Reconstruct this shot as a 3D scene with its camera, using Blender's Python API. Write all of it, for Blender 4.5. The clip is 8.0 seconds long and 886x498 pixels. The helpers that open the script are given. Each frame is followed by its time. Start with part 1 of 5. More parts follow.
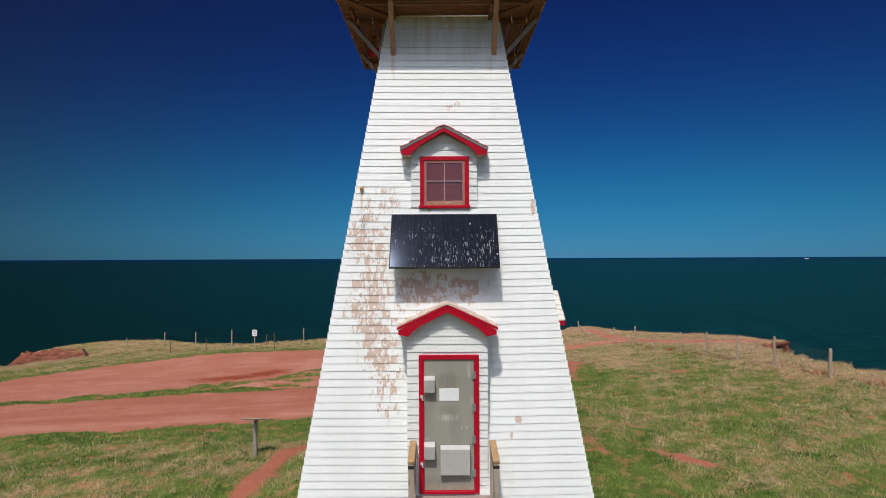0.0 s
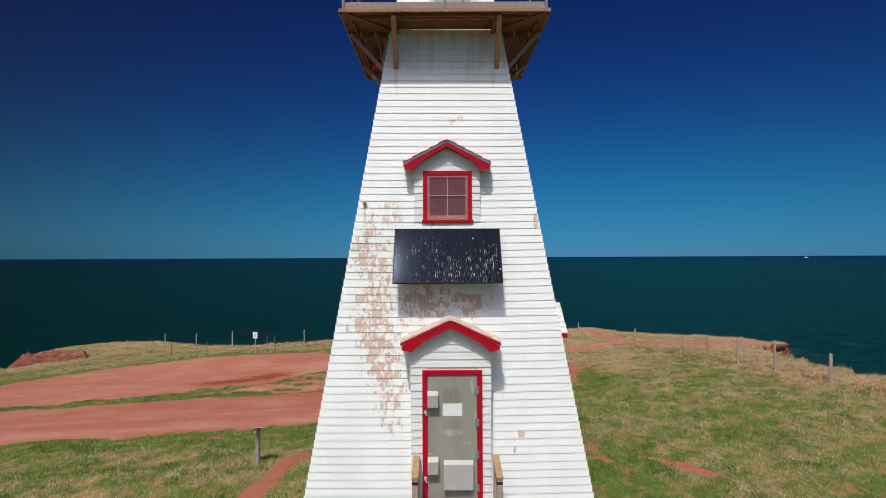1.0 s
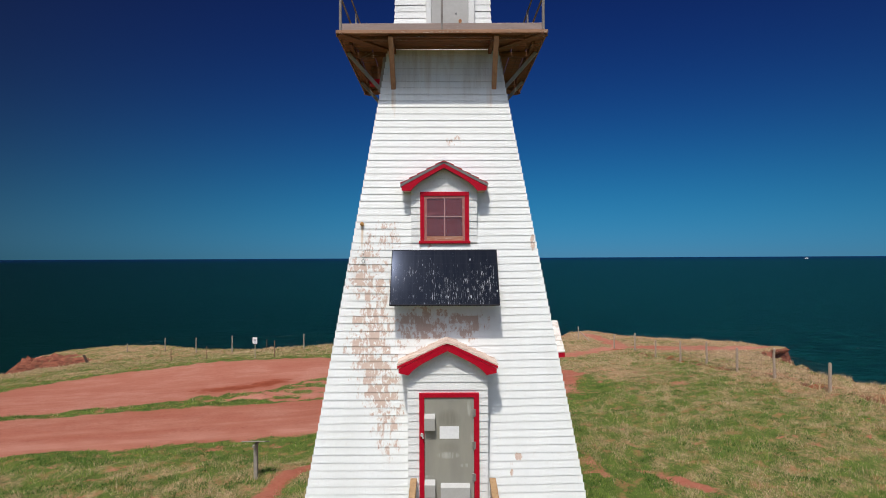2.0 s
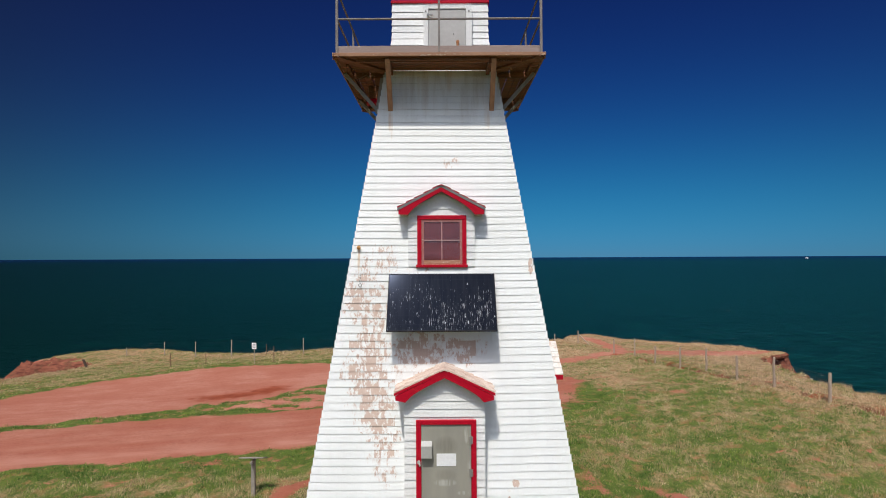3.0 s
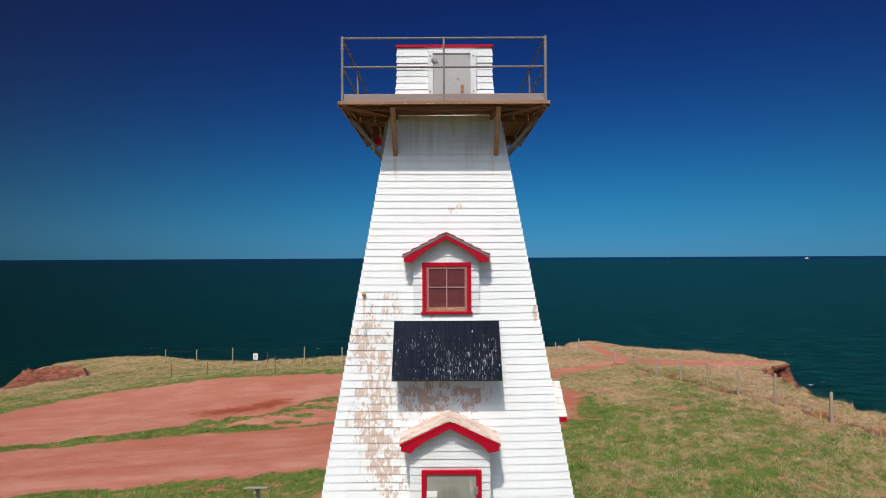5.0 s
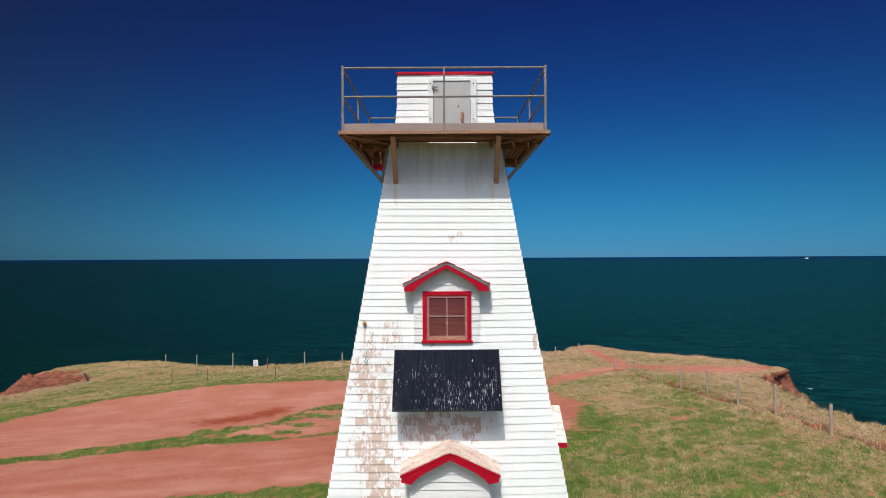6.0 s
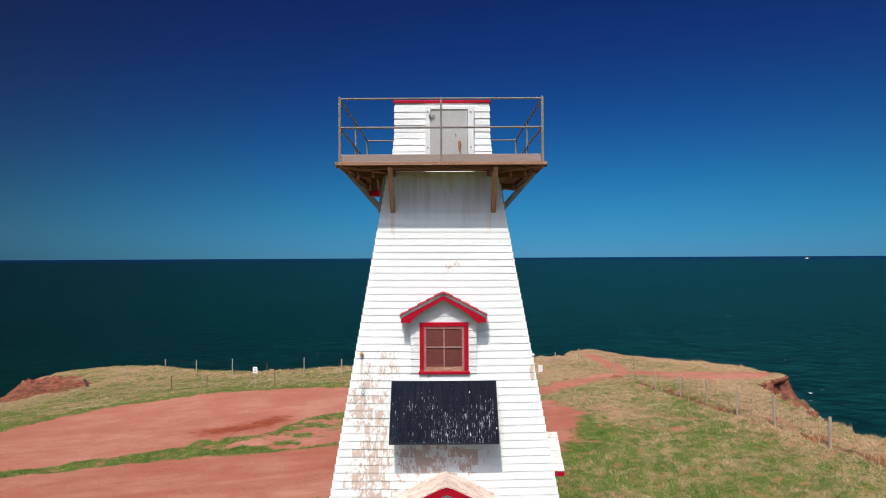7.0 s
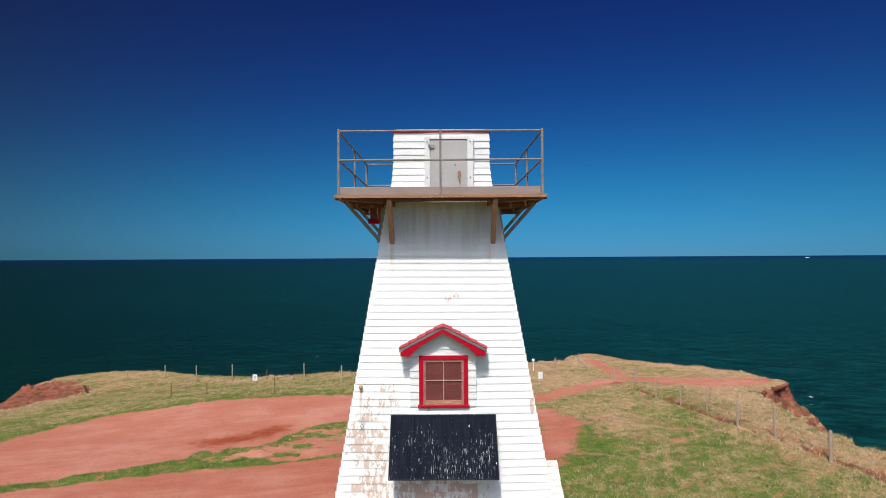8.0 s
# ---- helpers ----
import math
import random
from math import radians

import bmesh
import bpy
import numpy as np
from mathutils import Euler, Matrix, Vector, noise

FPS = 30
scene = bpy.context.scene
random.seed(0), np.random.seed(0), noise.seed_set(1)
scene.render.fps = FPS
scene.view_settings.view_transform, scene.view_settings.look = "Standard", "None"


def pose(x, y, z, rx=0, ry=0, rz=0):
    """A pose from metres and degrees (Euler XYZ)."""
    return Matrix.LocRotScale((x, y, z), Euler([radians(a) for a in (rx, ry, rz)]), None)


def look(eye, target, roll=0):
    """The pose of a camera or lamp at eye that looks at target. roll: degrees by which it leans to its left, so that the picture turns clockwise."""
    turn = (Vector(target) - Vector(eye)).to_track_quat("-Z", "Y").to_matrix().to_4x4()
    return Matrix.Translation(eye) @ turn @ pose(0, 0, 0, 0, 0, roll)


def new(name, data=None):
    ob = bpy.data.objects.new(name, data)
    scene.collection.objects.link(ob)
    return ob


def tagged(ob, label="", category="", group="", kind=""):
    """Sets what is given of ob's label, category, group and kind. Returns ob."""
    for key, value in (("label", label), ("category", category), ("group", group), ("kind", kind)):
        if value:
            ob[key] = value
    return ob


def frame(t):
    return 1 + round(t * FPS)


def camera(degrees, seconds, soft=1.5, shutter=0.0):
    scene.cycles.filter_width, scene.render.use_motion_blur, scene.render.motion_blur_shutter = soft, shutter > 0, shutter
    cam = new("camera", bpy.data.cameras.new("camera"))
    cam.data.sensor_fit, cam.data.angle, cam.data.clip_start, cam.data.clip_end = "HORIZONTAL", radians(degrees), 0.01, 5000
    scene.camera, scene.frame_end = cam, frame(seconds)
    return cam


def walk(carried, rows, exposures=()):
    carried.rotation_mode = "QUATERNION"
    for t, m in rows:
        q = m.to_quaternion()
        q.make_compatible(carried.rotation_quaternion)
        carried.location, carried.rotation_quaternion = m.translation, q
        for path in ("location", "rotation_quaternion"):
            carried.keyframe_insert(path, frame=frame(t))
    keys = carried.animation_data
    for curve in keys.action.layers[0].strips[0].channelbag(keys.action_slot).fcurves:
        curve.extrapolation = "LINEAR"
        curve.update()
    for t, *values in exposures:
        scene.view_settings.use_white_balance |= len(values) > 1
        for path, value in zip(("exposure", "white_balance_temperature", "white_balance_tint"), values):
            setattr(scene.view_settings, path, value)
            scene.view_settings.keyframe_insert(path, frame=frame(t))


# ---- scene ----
cam = camera(77.0, 8.0, soft=1.0)
# seconds, eye (x, y, z), yaw, pitch, roll in degrees
ROWS = [
    (0.0, 0.0197, -0.1969, 4.9805, -0.018, 0.812, -0.243),
    (0.5, -0.0081, -0.2068, 5.0970, -0.022, 0.762, -0.251),
    (1.0, -0.0362, -0.2291, 5.2445, -0.046, 0.703, -0.258),
    (1.5, -0.0170, -0.2564, 5.4022, -0.022, 0.771, -0.252),
    (3.0, 0.0712, -0.1851, 6.0063, -0.001, 0.742, -0.275),
    (3.5, 0.0580, -0.1812, 6.1888, 0.007, 0.734, -0.269),
    (4.0, 0.0283, -0.2091, 6.3890, -0.002, 0.717, -0.270),
    (4.5, -0.0045, -0.2283, 6.5881, 0.002, 0.737, -0.280),
    (6.0, -0.0098, -0.2794, 7.3097, 0.006, 0.745, -0.287),
    (6.5, 0.0172, -0.2841, 7.5660, 0.008, 0.745, -0.289),
    (7.0, 0.0459, -0.2782, 7.8448, 0.018, 0.731, -0.293),
    (7.5, 0.0572, -0.2571, 8.1280, 0.014, 0.724, -0.324),
    (8.0, 0.0586, -0.2398, 8.4140, 0.018, 0.692, -0.342),
]
EXPOSURES = [(0.0, -0.25), (1.5, -0.21), (4.5, -0.08), (6.5, 0.03), (8.0, 0.16)]
walk(cam, [(t, pose(x, y, z, 90 + pitch, 0, yaw) @ pose(0, 0, 0, 0, 0, roll)) for t, x, y, z, yaw, pitch, roll in ROWS], EXPOSURES)

# ---- light: a high sun behind the viewer, a deep clear sky ----
SUN_TO = Vector((-0.13, -0.56, 1.0)).normalized()
world = bpy.data.worlds.new("sky")
scene.world = world
world.use_nodes = True
wn = world.node_tree.nodes
sky = wn.new("ShaderNodeTexSky")
sky.sky_type = "NISHITA"
sky.sun_disc = False
sky.sun_elevation = math.asin(SUN_TO.z)
sky.sun_rotation = math.atan2(SUN_TO.x, SUN_TO.y)
sky.altitude, sky.air_density, sky.dust_density, sky.ozone_density = 0.0, 0.7, 0.0, 3.0
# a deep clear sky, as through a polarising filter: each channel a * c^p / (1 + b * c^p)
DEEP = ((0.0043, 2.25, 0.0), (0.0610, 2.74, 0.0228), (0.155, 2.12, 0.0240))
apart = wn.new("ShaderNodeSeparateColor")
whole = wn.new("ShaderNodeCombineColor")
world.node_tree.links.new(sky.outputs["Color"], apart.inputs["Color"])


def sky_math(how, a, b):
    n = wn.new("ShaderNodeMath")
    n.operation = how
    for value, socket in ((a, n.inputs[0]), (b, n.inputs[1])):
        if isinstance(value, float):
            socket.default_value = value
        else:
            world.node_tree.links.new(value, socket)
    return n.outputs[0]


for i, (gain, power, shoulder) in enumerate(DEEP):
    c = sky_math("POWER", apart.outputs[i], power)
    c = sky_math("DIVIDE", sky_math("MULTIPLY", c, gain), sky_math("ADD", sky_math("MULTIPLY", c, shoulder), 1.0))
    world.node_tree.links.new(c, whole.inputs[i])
# the filter darkens the sky most at a right angle to the sun: towards the side it leans to
bearing = wn.new("ShaderNodeSeparateXYZ")
where = wn.new("ShaderNodeTexCoord")
world.node_tree.links.new(where.outputs["Generated"], bearing.inputs[0])
aside = bearing.outputs[0]
lean_to = sky_math("ADD", sky_math("MULTIPLY", aside, 0.38), 1.0)
filtered = sky_math("MAXIMUM", sky_math("ADD", lean_to, sky_math("MULTIPLY", sky_math("MULTIPLY", aside, aside), -0.84)), 0.3)
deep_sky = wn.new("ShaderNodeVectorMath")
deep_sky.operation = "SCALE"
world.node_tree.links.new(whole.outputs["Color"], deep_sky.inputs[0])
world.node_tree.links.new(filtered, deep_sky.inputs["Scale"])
# the pale aureole of haze round the sun, behind the viewer
haze = wn.new("ShaderNodeTexSky")
haze.sky_type, haze.sun_disc = "NISHITA", False
haze.sun_elevation, haze.sun_rotation = sky.sun_elevation, sky.sun_rotation
haze.altitude, haze.air_density, haze.dust_density, haze.ozone_density = 0.0, 0.0, 3.0, 0.0
pale = wn.new("ShaderNodeGamma")
pale.inputs["Gamma"].default_value = 1.5
glow = wn.new("ShaderNodeMix")
glow.data_type, glow.blend_type, glow.clamp_result = "RGBA", "MULTIPLY", False
glow.inputs[0].default_value = 1.0
glow.inputs[7].default_value = (0.44, 0.55, 0.66, 1.0)
both = wn.new("ShaderNodeMix")
both.data_type, both.blend_type, both.clamp_result = "RGBA", "ADD", False
both.inputs[0].default_value = 1.0
world.node_tree.links.new(haze.outputs["Color"], pale.inputs["Color"])
world.node_tree.links.new(pale.outputs["Color"], glow.inputs[6])
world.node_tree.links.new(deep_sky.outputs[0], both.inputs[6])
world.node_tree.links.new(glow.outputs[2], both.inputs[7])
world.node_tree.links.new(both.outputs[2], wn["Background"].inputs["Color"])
wn["Background"].inputs["Strength"].default_value = 0.1
sun = new("sun", bpy.data.lights.new("sun", "SUN"))
sun.data.energy, sun.data.angle, sun.data.color = 3.15, radians(0.53), (1.0, 0.945, 0.855)
sun.matrix_world = look((0, 0, 40), Vector((0, 0, 40)) - SUN_TO)


# ---- materials ----
class Graph:
    """A short way to write a node material."""

    def __init__(self, name):
        self.mat = bpy.data.materials.new(name)
        self.mat.use_nodes = True
        self.tree = self.mat.node_tree
        self.bsdf = self.tree.nodes["Principled BSDF"]

    def link(self, value, socket):
        if isinstance(value, bpy.types.NodeSocket):
            self.tree.links.new(value, socket)
        elif value is not None:
            if isinstance(value, tuple) and len(value) == 3 and socket.type == "RGBA":
                value = (*value, 1.0)
            socket.default_value = value

    def node(self, kind, out=0, ins=None, operation="", clamp=False, attribute_name=""):
        n = self.tree.nodes.new("ShaderNode" + kind)
        if operation:
            n.operation = operation
        if clamp:
            n.clamp = True
        if attribute_name:
            n.attribute_name = attribute_name
        for k, v in (ins or {}).items():
            self.link(v, n.inputs[k])
        return n.outputs[out]

    def place(self):
        return self.node("NewGeometry", "Position")

    def scaled(self, vec, s):
        return self.node("VectorMath", 0, {0: vec, 1: s}, operation="MULTIPLY")

    def noise(self, vec, scale, detail=4.0, rough=0.55, warp=0.0):
        return self.node("TexNoise", 0, {"Vector": vec, "Scale": scale, "Detail": detail, "Roughness": rough, "Distortion": warp})

    def ramp(self, value, lo, hi, a=0.0, b=1.0):
        return self.node("MapRange", 0, {"Value": value, "From Min": lo, "From Max": hi, "To Min": a, "To Max": b}, clamp=True)

    def op(self, how, a, b=0.0, c=0.0):
        return self.node("Math", 0, {0: a, 1: b, 2: c}, operation=how)

    def mix(self, f, a, b, how="MIX"):
        n = self.tree.nodes.new("ShaderNodeMix")
        n.data_type, n.blend_type = "RGBA", how
        self.link(f, n.inputs[0])
        self.link(a, n.inputs[6])
        self.link(b, n.inputs[7])
        return n.outputs[2]

    def split(self, vec):
        n = self.tree.nodes.new("ShaderNodeSeparateXYZ")
        self.link(vec, n.inputs[0])
        return n.outputs[0], n.outputs[1], n.outputs[2]

    def bump(self, height, strength=0.3, distance=0.01):
        out = self.node("Bump", 0, {"Height": height, "Strength": strength, "Distance": distance})
        self.link(out, self.bsdf.inputs["Normal"])

    def done(self, color, rough=0.6, metal=0.0, spec=0.4):
        self.link(color, self.bsdf.inputs["Base Color"])
        self.link(rough, self.bsdf.inputs["Roughness"])
        self.link(metal, self.bsdf.inputs["Metallic"])
        self.bsdf.inputs["Specular IOR Level"].default_value = spec
        return self.mat


def ellipses(g, x, z, rows):
    """A soft mask: the highest of some ellipses in x and z, each (cx, cz, rx, rz, weight)."""
    best = None
    for cx, cz, rx, rz, w in rows:
        dx = g.op("MULTIPLY", g.op("SUBTRACT", x, cx), 1 / rx)
        dz = g.op("MULTIPLY", g.op("SUBTRACT", z, cz), 1 / rz)
        r2 = g.op("ADD", g.op("MULTIPLY", dx, dx), g.op("MULTIPLY", dz, dz))
        one = g.op("MULTIPLY", g.ramp(r2, 0.25, 1.5, 1.0, 0.0), w)
        best = one if best is None else g.op("MAXIMUM", best, one)
    return best


# where the wind and the drip from above have taken the paint: x, z, half-sizes, weight
PEEL = [(-1.0, 5.95, 0.36, 0.34, 0.8), (-1.22, 5.25, 0.42, 0.7, 0.9), (-1.2, 4.2, 0.5, 0.8, 1.0), (-1.08, 3.6, 0.42, 0.5, 1.0),
        (-0.92, 3.05, 0.34, 0.6, 0.9), (-0.86, 2.5, 0.22, 0.4, 0.62), (-0.3, 4.45, 0.6, 0.36, 1.0), (0.4, 4.45, 0.42, 0.3, 0.97), (-0.5, 4.05, 0.5, 0.25, 0.8),
        (1.21, 2.37, 0.075, 0.07, 1.3), (1.108, 2.13, 0.04, 0.07, 1.3), (1.11, 2.26, 0.03, 0.04, 1.0), (0.27, 7.65, 0.2, 0.14, 0.82), (1.57, 5.84, 0.05, 0.17, 1.1), (-0.35, 5.78, 0.3, 0.1, 0.6)]


def painted_shingle(single):
    g = Graph("white_painted_shingle_single" if single else "white_painted_shingle")
    p = g.place()
    x, y, z = g.split(p)
    rnd = g.node("ObjectInfo", "Random") if single else g.node("NewGeometry", "Random Per Island")
    mask = ellipses(g, x, z, PEEL)
    streak = g.noise(g.scaled(p, (17.0, 3.0, 10.0)), 1.0, 7.0, 0.66, 0.3)
    fine = g.noise(g.scaled(p, (55.0, 8.0, 26.0)), 1.0, 4.0, 0.65)
    level = g.op("ADD", g.op("MULTIPLY", streak, 1.7), g.op("MULTIPLY", rnd, 0.36))
    level = g.op("ADD", level, g.op("MULTIPLY", mask, 0.62))
    level = g.op("ADD", level, g.op("MULTIPLY", fine, 0.36))
    bare = g.ramp(level, 1.80, 1.83)
    thin = g.op("MULTIPLY", g.ramp(level, 1.62, 1.80), g.ramp(mask, 0.1, 0.5))
    bare = g.op("MULTIPLY", bare, g.ramp(mask, 0.02, 0.25))
    dirt = g.noise(g.scaled(p, (1.6, 1.6, 0.5)), 1.0, 5.0)
    white = g.mix(g.ramp(dirt, 0.45, 0.8), (0.83, 0.84, 0.82), (0.75, 0.755, 0.73))
    white = g.mix(g.op("MULTIPLY", rnd, 0.22), white, (0.77, 0.785, 0.78))
    speck = g.noise(g.scaled(p, (14.0, 3.0, 22.0)), 1.0, 6.0, 0.75)
    white = g.mix(g.ramp(speck, 0.58, 0.72, 0.0, 0.4), white, (0.66, 0.62, 0.56))
    rust = ellipses(g, x, z, [(-1.375, 5.96, 0.022, 0.2, 1.3), (0.86, 8.5, 0.04, 0.22, 0.3), (-0.24, 9.1, 0.07, 0.5, 0.28), (-0.36, 9.15, 0.03, 0.4, 0.2), (0.2, 9.25, 0.05, 0.25, 0.4), (-0.87, 8.46, 0.035, 0.2, 0.8), (-0.84, 8.4, 0.02, 0.3, 0.5), (0.9, 8.45, 0.03, 0.2, 0.5), (0.95, 8.9, 0.03, 0.4, 0.3)])
    rust = g.op("MULTIPLY", rust, g.noise(g.scaled(p, (30.0, 4.0, 3.0)), 1.0, 4.0))
    white = g.mix(rust, white, (0.58, 0.34, 0.13))
    drip = g.noise(g.scaled(p, (5.0, 1.0, 0.45)), 1.0, 6.0, 0.68)
    drip = g.op("MULTIPLY", g.ramp(drip, 0.46, 0.68), g.ramp(g.op("ADD", z, g.op("MULTIPLY", drip, 0.9)), 8.85, 9.65, 0.0, 0.55))
    white = g.mix(drip, white, (0.42, 0.34, 0.25))
    white = g.mix(g.op("MULTIPLY", thin, 0.6), white, (0.70, 0.61, 0.55))
    wood = g.mix(fine, (0.46, 0.295, 0.22), (0.73, 0.59, 0.50))
    wood = g.mix(g.op("MULTIPLY", rnd, 0.6), wood, (0.60, 0.47, 0.40))
    grain = g.noise(g.scaled(p, (90.0, 20.0, 4.0)), 1.0, 4.0)
    g.bump(g.op("ADD", g.op("MULTIPLY", grain, 0.35), g.op("MULTIPLY", bare, -0.8)), 0.35, 0.006)
    return g.done(g.mix(bare, white, wood), g.ramp(bare, 0, 1, 0.5, 0.85), spec=0.35)


def plain(name, base, other, scale=6.0, rough=0.55, metal=0.0, stretch=(1.0, 1.0, 1.0), bump=0.15, fleck=None, spec=0.4):
    """A paint, wood or metal with broad and fine variation; fleck: a third colour where it is worn."""
    g = Graph(name)
    p = g.scaled(g.place(), stretch)
    broad, fine = g.noise(p, scale, 5.0), g.noise(p, scale * 9, 4.0)
    col = g.mix(g.ramp(broad, 0.32, 0.68), base, other)
    col = g.mix(g.ramp(fine, 0.3, 0.7, 0.0, 0.35), col, tuple(0.72 * c for c in base))
    if fleck:
        col = g.mix(g.ramp(g.op("ADD", g.op("MULTIPLY", broad, 0.5), g.op("MULTIPLY", fine, 0.6)), 0.64, 0.68), col, fleck)
    g.bump(fine, bump, 0.004)
    return g.done(col, rough, metal, spec)


SHINGLE = painted_shingle(False)
SHINGLE_ONE = painted_shingle(True)
WHITE = plain("white_paint", (0.87, 0.875, 0.855), (0.82, 0.825, 0.805), 3.0, 0.5)
TRIM = plain("off_white_trim", (0.78, 0.77, 0.74), (0.68, 0.66, 0.62), 5.0, 0.5, fleck=(0.5, 0.4, 0.3))
RED = plain("red_paint", (0.50, 0.004, 0.024), (0.42, 0.004, 0.020), 4.0, 0.5, fleck=(0.50, 0.02, 0.028), spec=0.15)
RED_WORN = plain("worn_red_roof", (0.38, 0.02, 0.03), (0.30, 0.03, 0.035), 9.0, 0.7, fleck=(0.45, 0.4, 0.38))
ROOF_FADED = plain("faded_red_roof", (0.58, 0.42, 0.42), (0.46, 0.27, 0.27), 9.0, 0.8, fleck=(0.62, 0.55, 0.53))
ROOF_GREY = plain("grey_roof_edge", (0.17, 0.17, 0.175), (0.24, 0.235, 0.23), 9.0, 0.85)
# darker brown for the down-facing butts of shingles and boards
BUTT = plain("dark_shingle_butt", (0.27, 0.24, 0.21), (0.18, 0.155, 0.135), 6.0, 0.9)
BAR = plain("chalky_glazing_bar", (0.52, 0.36, 0.34), (0.42, 0.22, 0.20), 14.0, 0.8, fleck=(0.68, 0.62, 0.58))
RAIL_WORN = plain("bare_bottom_rail", (0.42, 0.17, 0.10), (0.50, 0.28, 0.19), 8.0, 0.8, stretch=(1.0, 1.0, 6.0), fleck=(0.62, 0.52, 0.45))
TAN = plain("tan_soffit_board", (0.55, 0.42, 0.30), (0.45, 0.33, 0.23), 5.0, 0.7)
HINGE = plain("weathered_hinge", (0.30, 0.285, 0.26), (0.22, 0.20, 0.18), 40.0, 0.6)
CAPWOOD = plain("lichened_handrail", (0.47, 0.30, 0.15), (0.33, 0.20, 0.10), 9.0, 0.9, bump=0.5, fleck=(0.16, 0.10, 0.07))
DOOR_PALE = plain("pale_grey_door", (0.52, 0.51, 0.49), (0.46, 0.45, 0.43), 2.0, 0.5, bump=0.05)
BOX_PALE = plain("pale_painted_steel", (0.56, 0.555, 0.53), (0.50, 0.49, 0.46), 5.0, 0.5, bump=0.05)
STEEL = plain("dull_steel", (0.32, 0.32, 0.31), (0.26, 0.25, 0.24), 30.0, 0.45, 0.6, fleck=(0.25, 0.12, 0.05))
RAIL = plain("weathered_rail", (0.20, 0.175, 0.16), (0.29, 0.26, 0.24), 6.0, 0.7, fleck=(0.28, 0.16, 0.09))
LATCH = plain("rusted_latch", (0.42, 0.15, 0.06), (0.55, 0.30, 0.14), 60.0, 0.8)
RUST = plain("rust", (0.50, 0.24, 0.07), (0.62, 0.36, 0.13), 60.0, 0.8)
DECKWOOD = plain("weathered_deck_wood", (0.27, 0.112, 0.055), (0.09, 0.038, 0.021), 2.5, 0.85, stretch=(1.0, 6.0, 6.0), bump=0.4, fleck=(0.34, 0.27, 0.21))
RIMWOOD = plain("worn_rim_board", (0.43, 0.235, 0.14), (0.27, 0.135, 0.078), 2.0, 0.85, stretch=(1.0, 6.0, 8.0), bump=0.5, fleck=(0.58, 0.47, 0.37))
TOEWOOD = plain("grey_toe_board", (0.38, 0.295, 0.265), (0.29, 0.215, 0.19), 2.0, 0.85, stretch=(1.0, 6.0, 8.0), bump=0.4, fleck=(0.42, 0.37, 0.33))
BRACEWOOD = plain("brace_wood", (0.50, 0.28, 0.17), (0.36, 0.19, 0.115), 3.0, 0.85, stretch=(6.0, 6.0, 1.0), bump=0.4)
STANDWOOD = plain("grey_stand_wood", (0.36, 0.32, 0.28), (0.27, 0.24, 0.21), 3.0, 0.85, stretch=(3.0, 6.0, 3.0), bump=0.4)
BRACEGREY = plain("grey_brace_wood", (0.38, 0.345, 0.31), (0.29, 0.26, 0.23), 3.0, 0.85, stretch=(3.0, 6.0, 3.0), bump=0.4)
STEPWOOD = plain("bare_step_wood", (0.45, 0.28, 0.15), (0.36, 0.23, 0.135), 3.0, 0.85, stretch=(6.0, 2.0, 6.0), bump=0.4, fleck=(0.46, 0.40, 0.34))
POSTWOOD = plain("grey_post_wood", (0.47, 0.375, 0.295), (0.36, 0.28, 0.22), 4.0, 0.9, stretch=(6.0, 6.0, 1.0), bump=0.5)
RAILPOST = plain("bleached_rail_post", (0.48, 0.40, 0.33), (0.33, 0.25, 0.19), 5.0, 0.9, stretch=(6.0, 6.0, 1.0), bump=0.5, fleck=(0.2, 0.14, 0.1))
DARKWOOD = plain("dark_old_post", (0.07, 0.045, 0.035), (0.11, 0.07, 0.05), 6.0, 0.9, bump=0.4)
SIGNWHITE = plain("white_sign", (0.90, 0.90, 0.90), (0.86, 0.86, 0.86), 3.0, 0.5, bump=0.02)
THINPOST = plain("rusted_thin_post", (0.16, 0.085, 0.055), (0.23, 0.13, 0.085), 8.0, 0.85, bump=0.3)
WIRE = plain("fence_wire", (0.17, 0.15, 0.14), (0.22, 0.18, 0.15), 20.0, 0.6, 0.5)
INK = plain("faded_sign_ink", (0.30, 0.33, 0.36), (0.40, 0.41, 0.42), 3.0, 0.6)
CURTAIN = plain("dull_red_blind", (0.15, 0.030, 0.036), (0.10, 0.022, 0.027), 3.0, 0.9, stretch=(6.0, 1.0, 0.5))
SASH = plain("worn_sash_paint", (0.44, 0.20, 0.18), (0.36, 0.10, 0.09), 9.0, 0.7, fleck=(0.5, 0.4, 0.34))
DARK = plain("dark_inside", (0.02, 0.018, 0.017), (0.03, 0.026, 0.024), 3.0, 0.9)


def roof_shingle(name, one, two, three):
    """Weathered shingles, each of its own shade, worn towards the foot."""
    g = Graph(name)
    p = g.place()
    rnd = g.node("ObjectInfo", "Random")
    grain = g.noise(g.scaled(p, (60.0, 14.0, 60.0)), 1.0, 4.0)
    stain = g.noise(p, 6.0, 5.0, 0.65)
    col = g.mix(rnd, one, two)
    col = g.mix(g.ramp(stain, 0.48, 0.66, 0.0, 0.8), col, three)
    col = g.mix(g.ramp(grain, 0.45, 0.7, 0.0, 0.35), col, tuple(0.7 * c for c in two))
    g.bump(grain, 0.3, 0.004)
    return g.done(col, 0.85, spec=0.2)


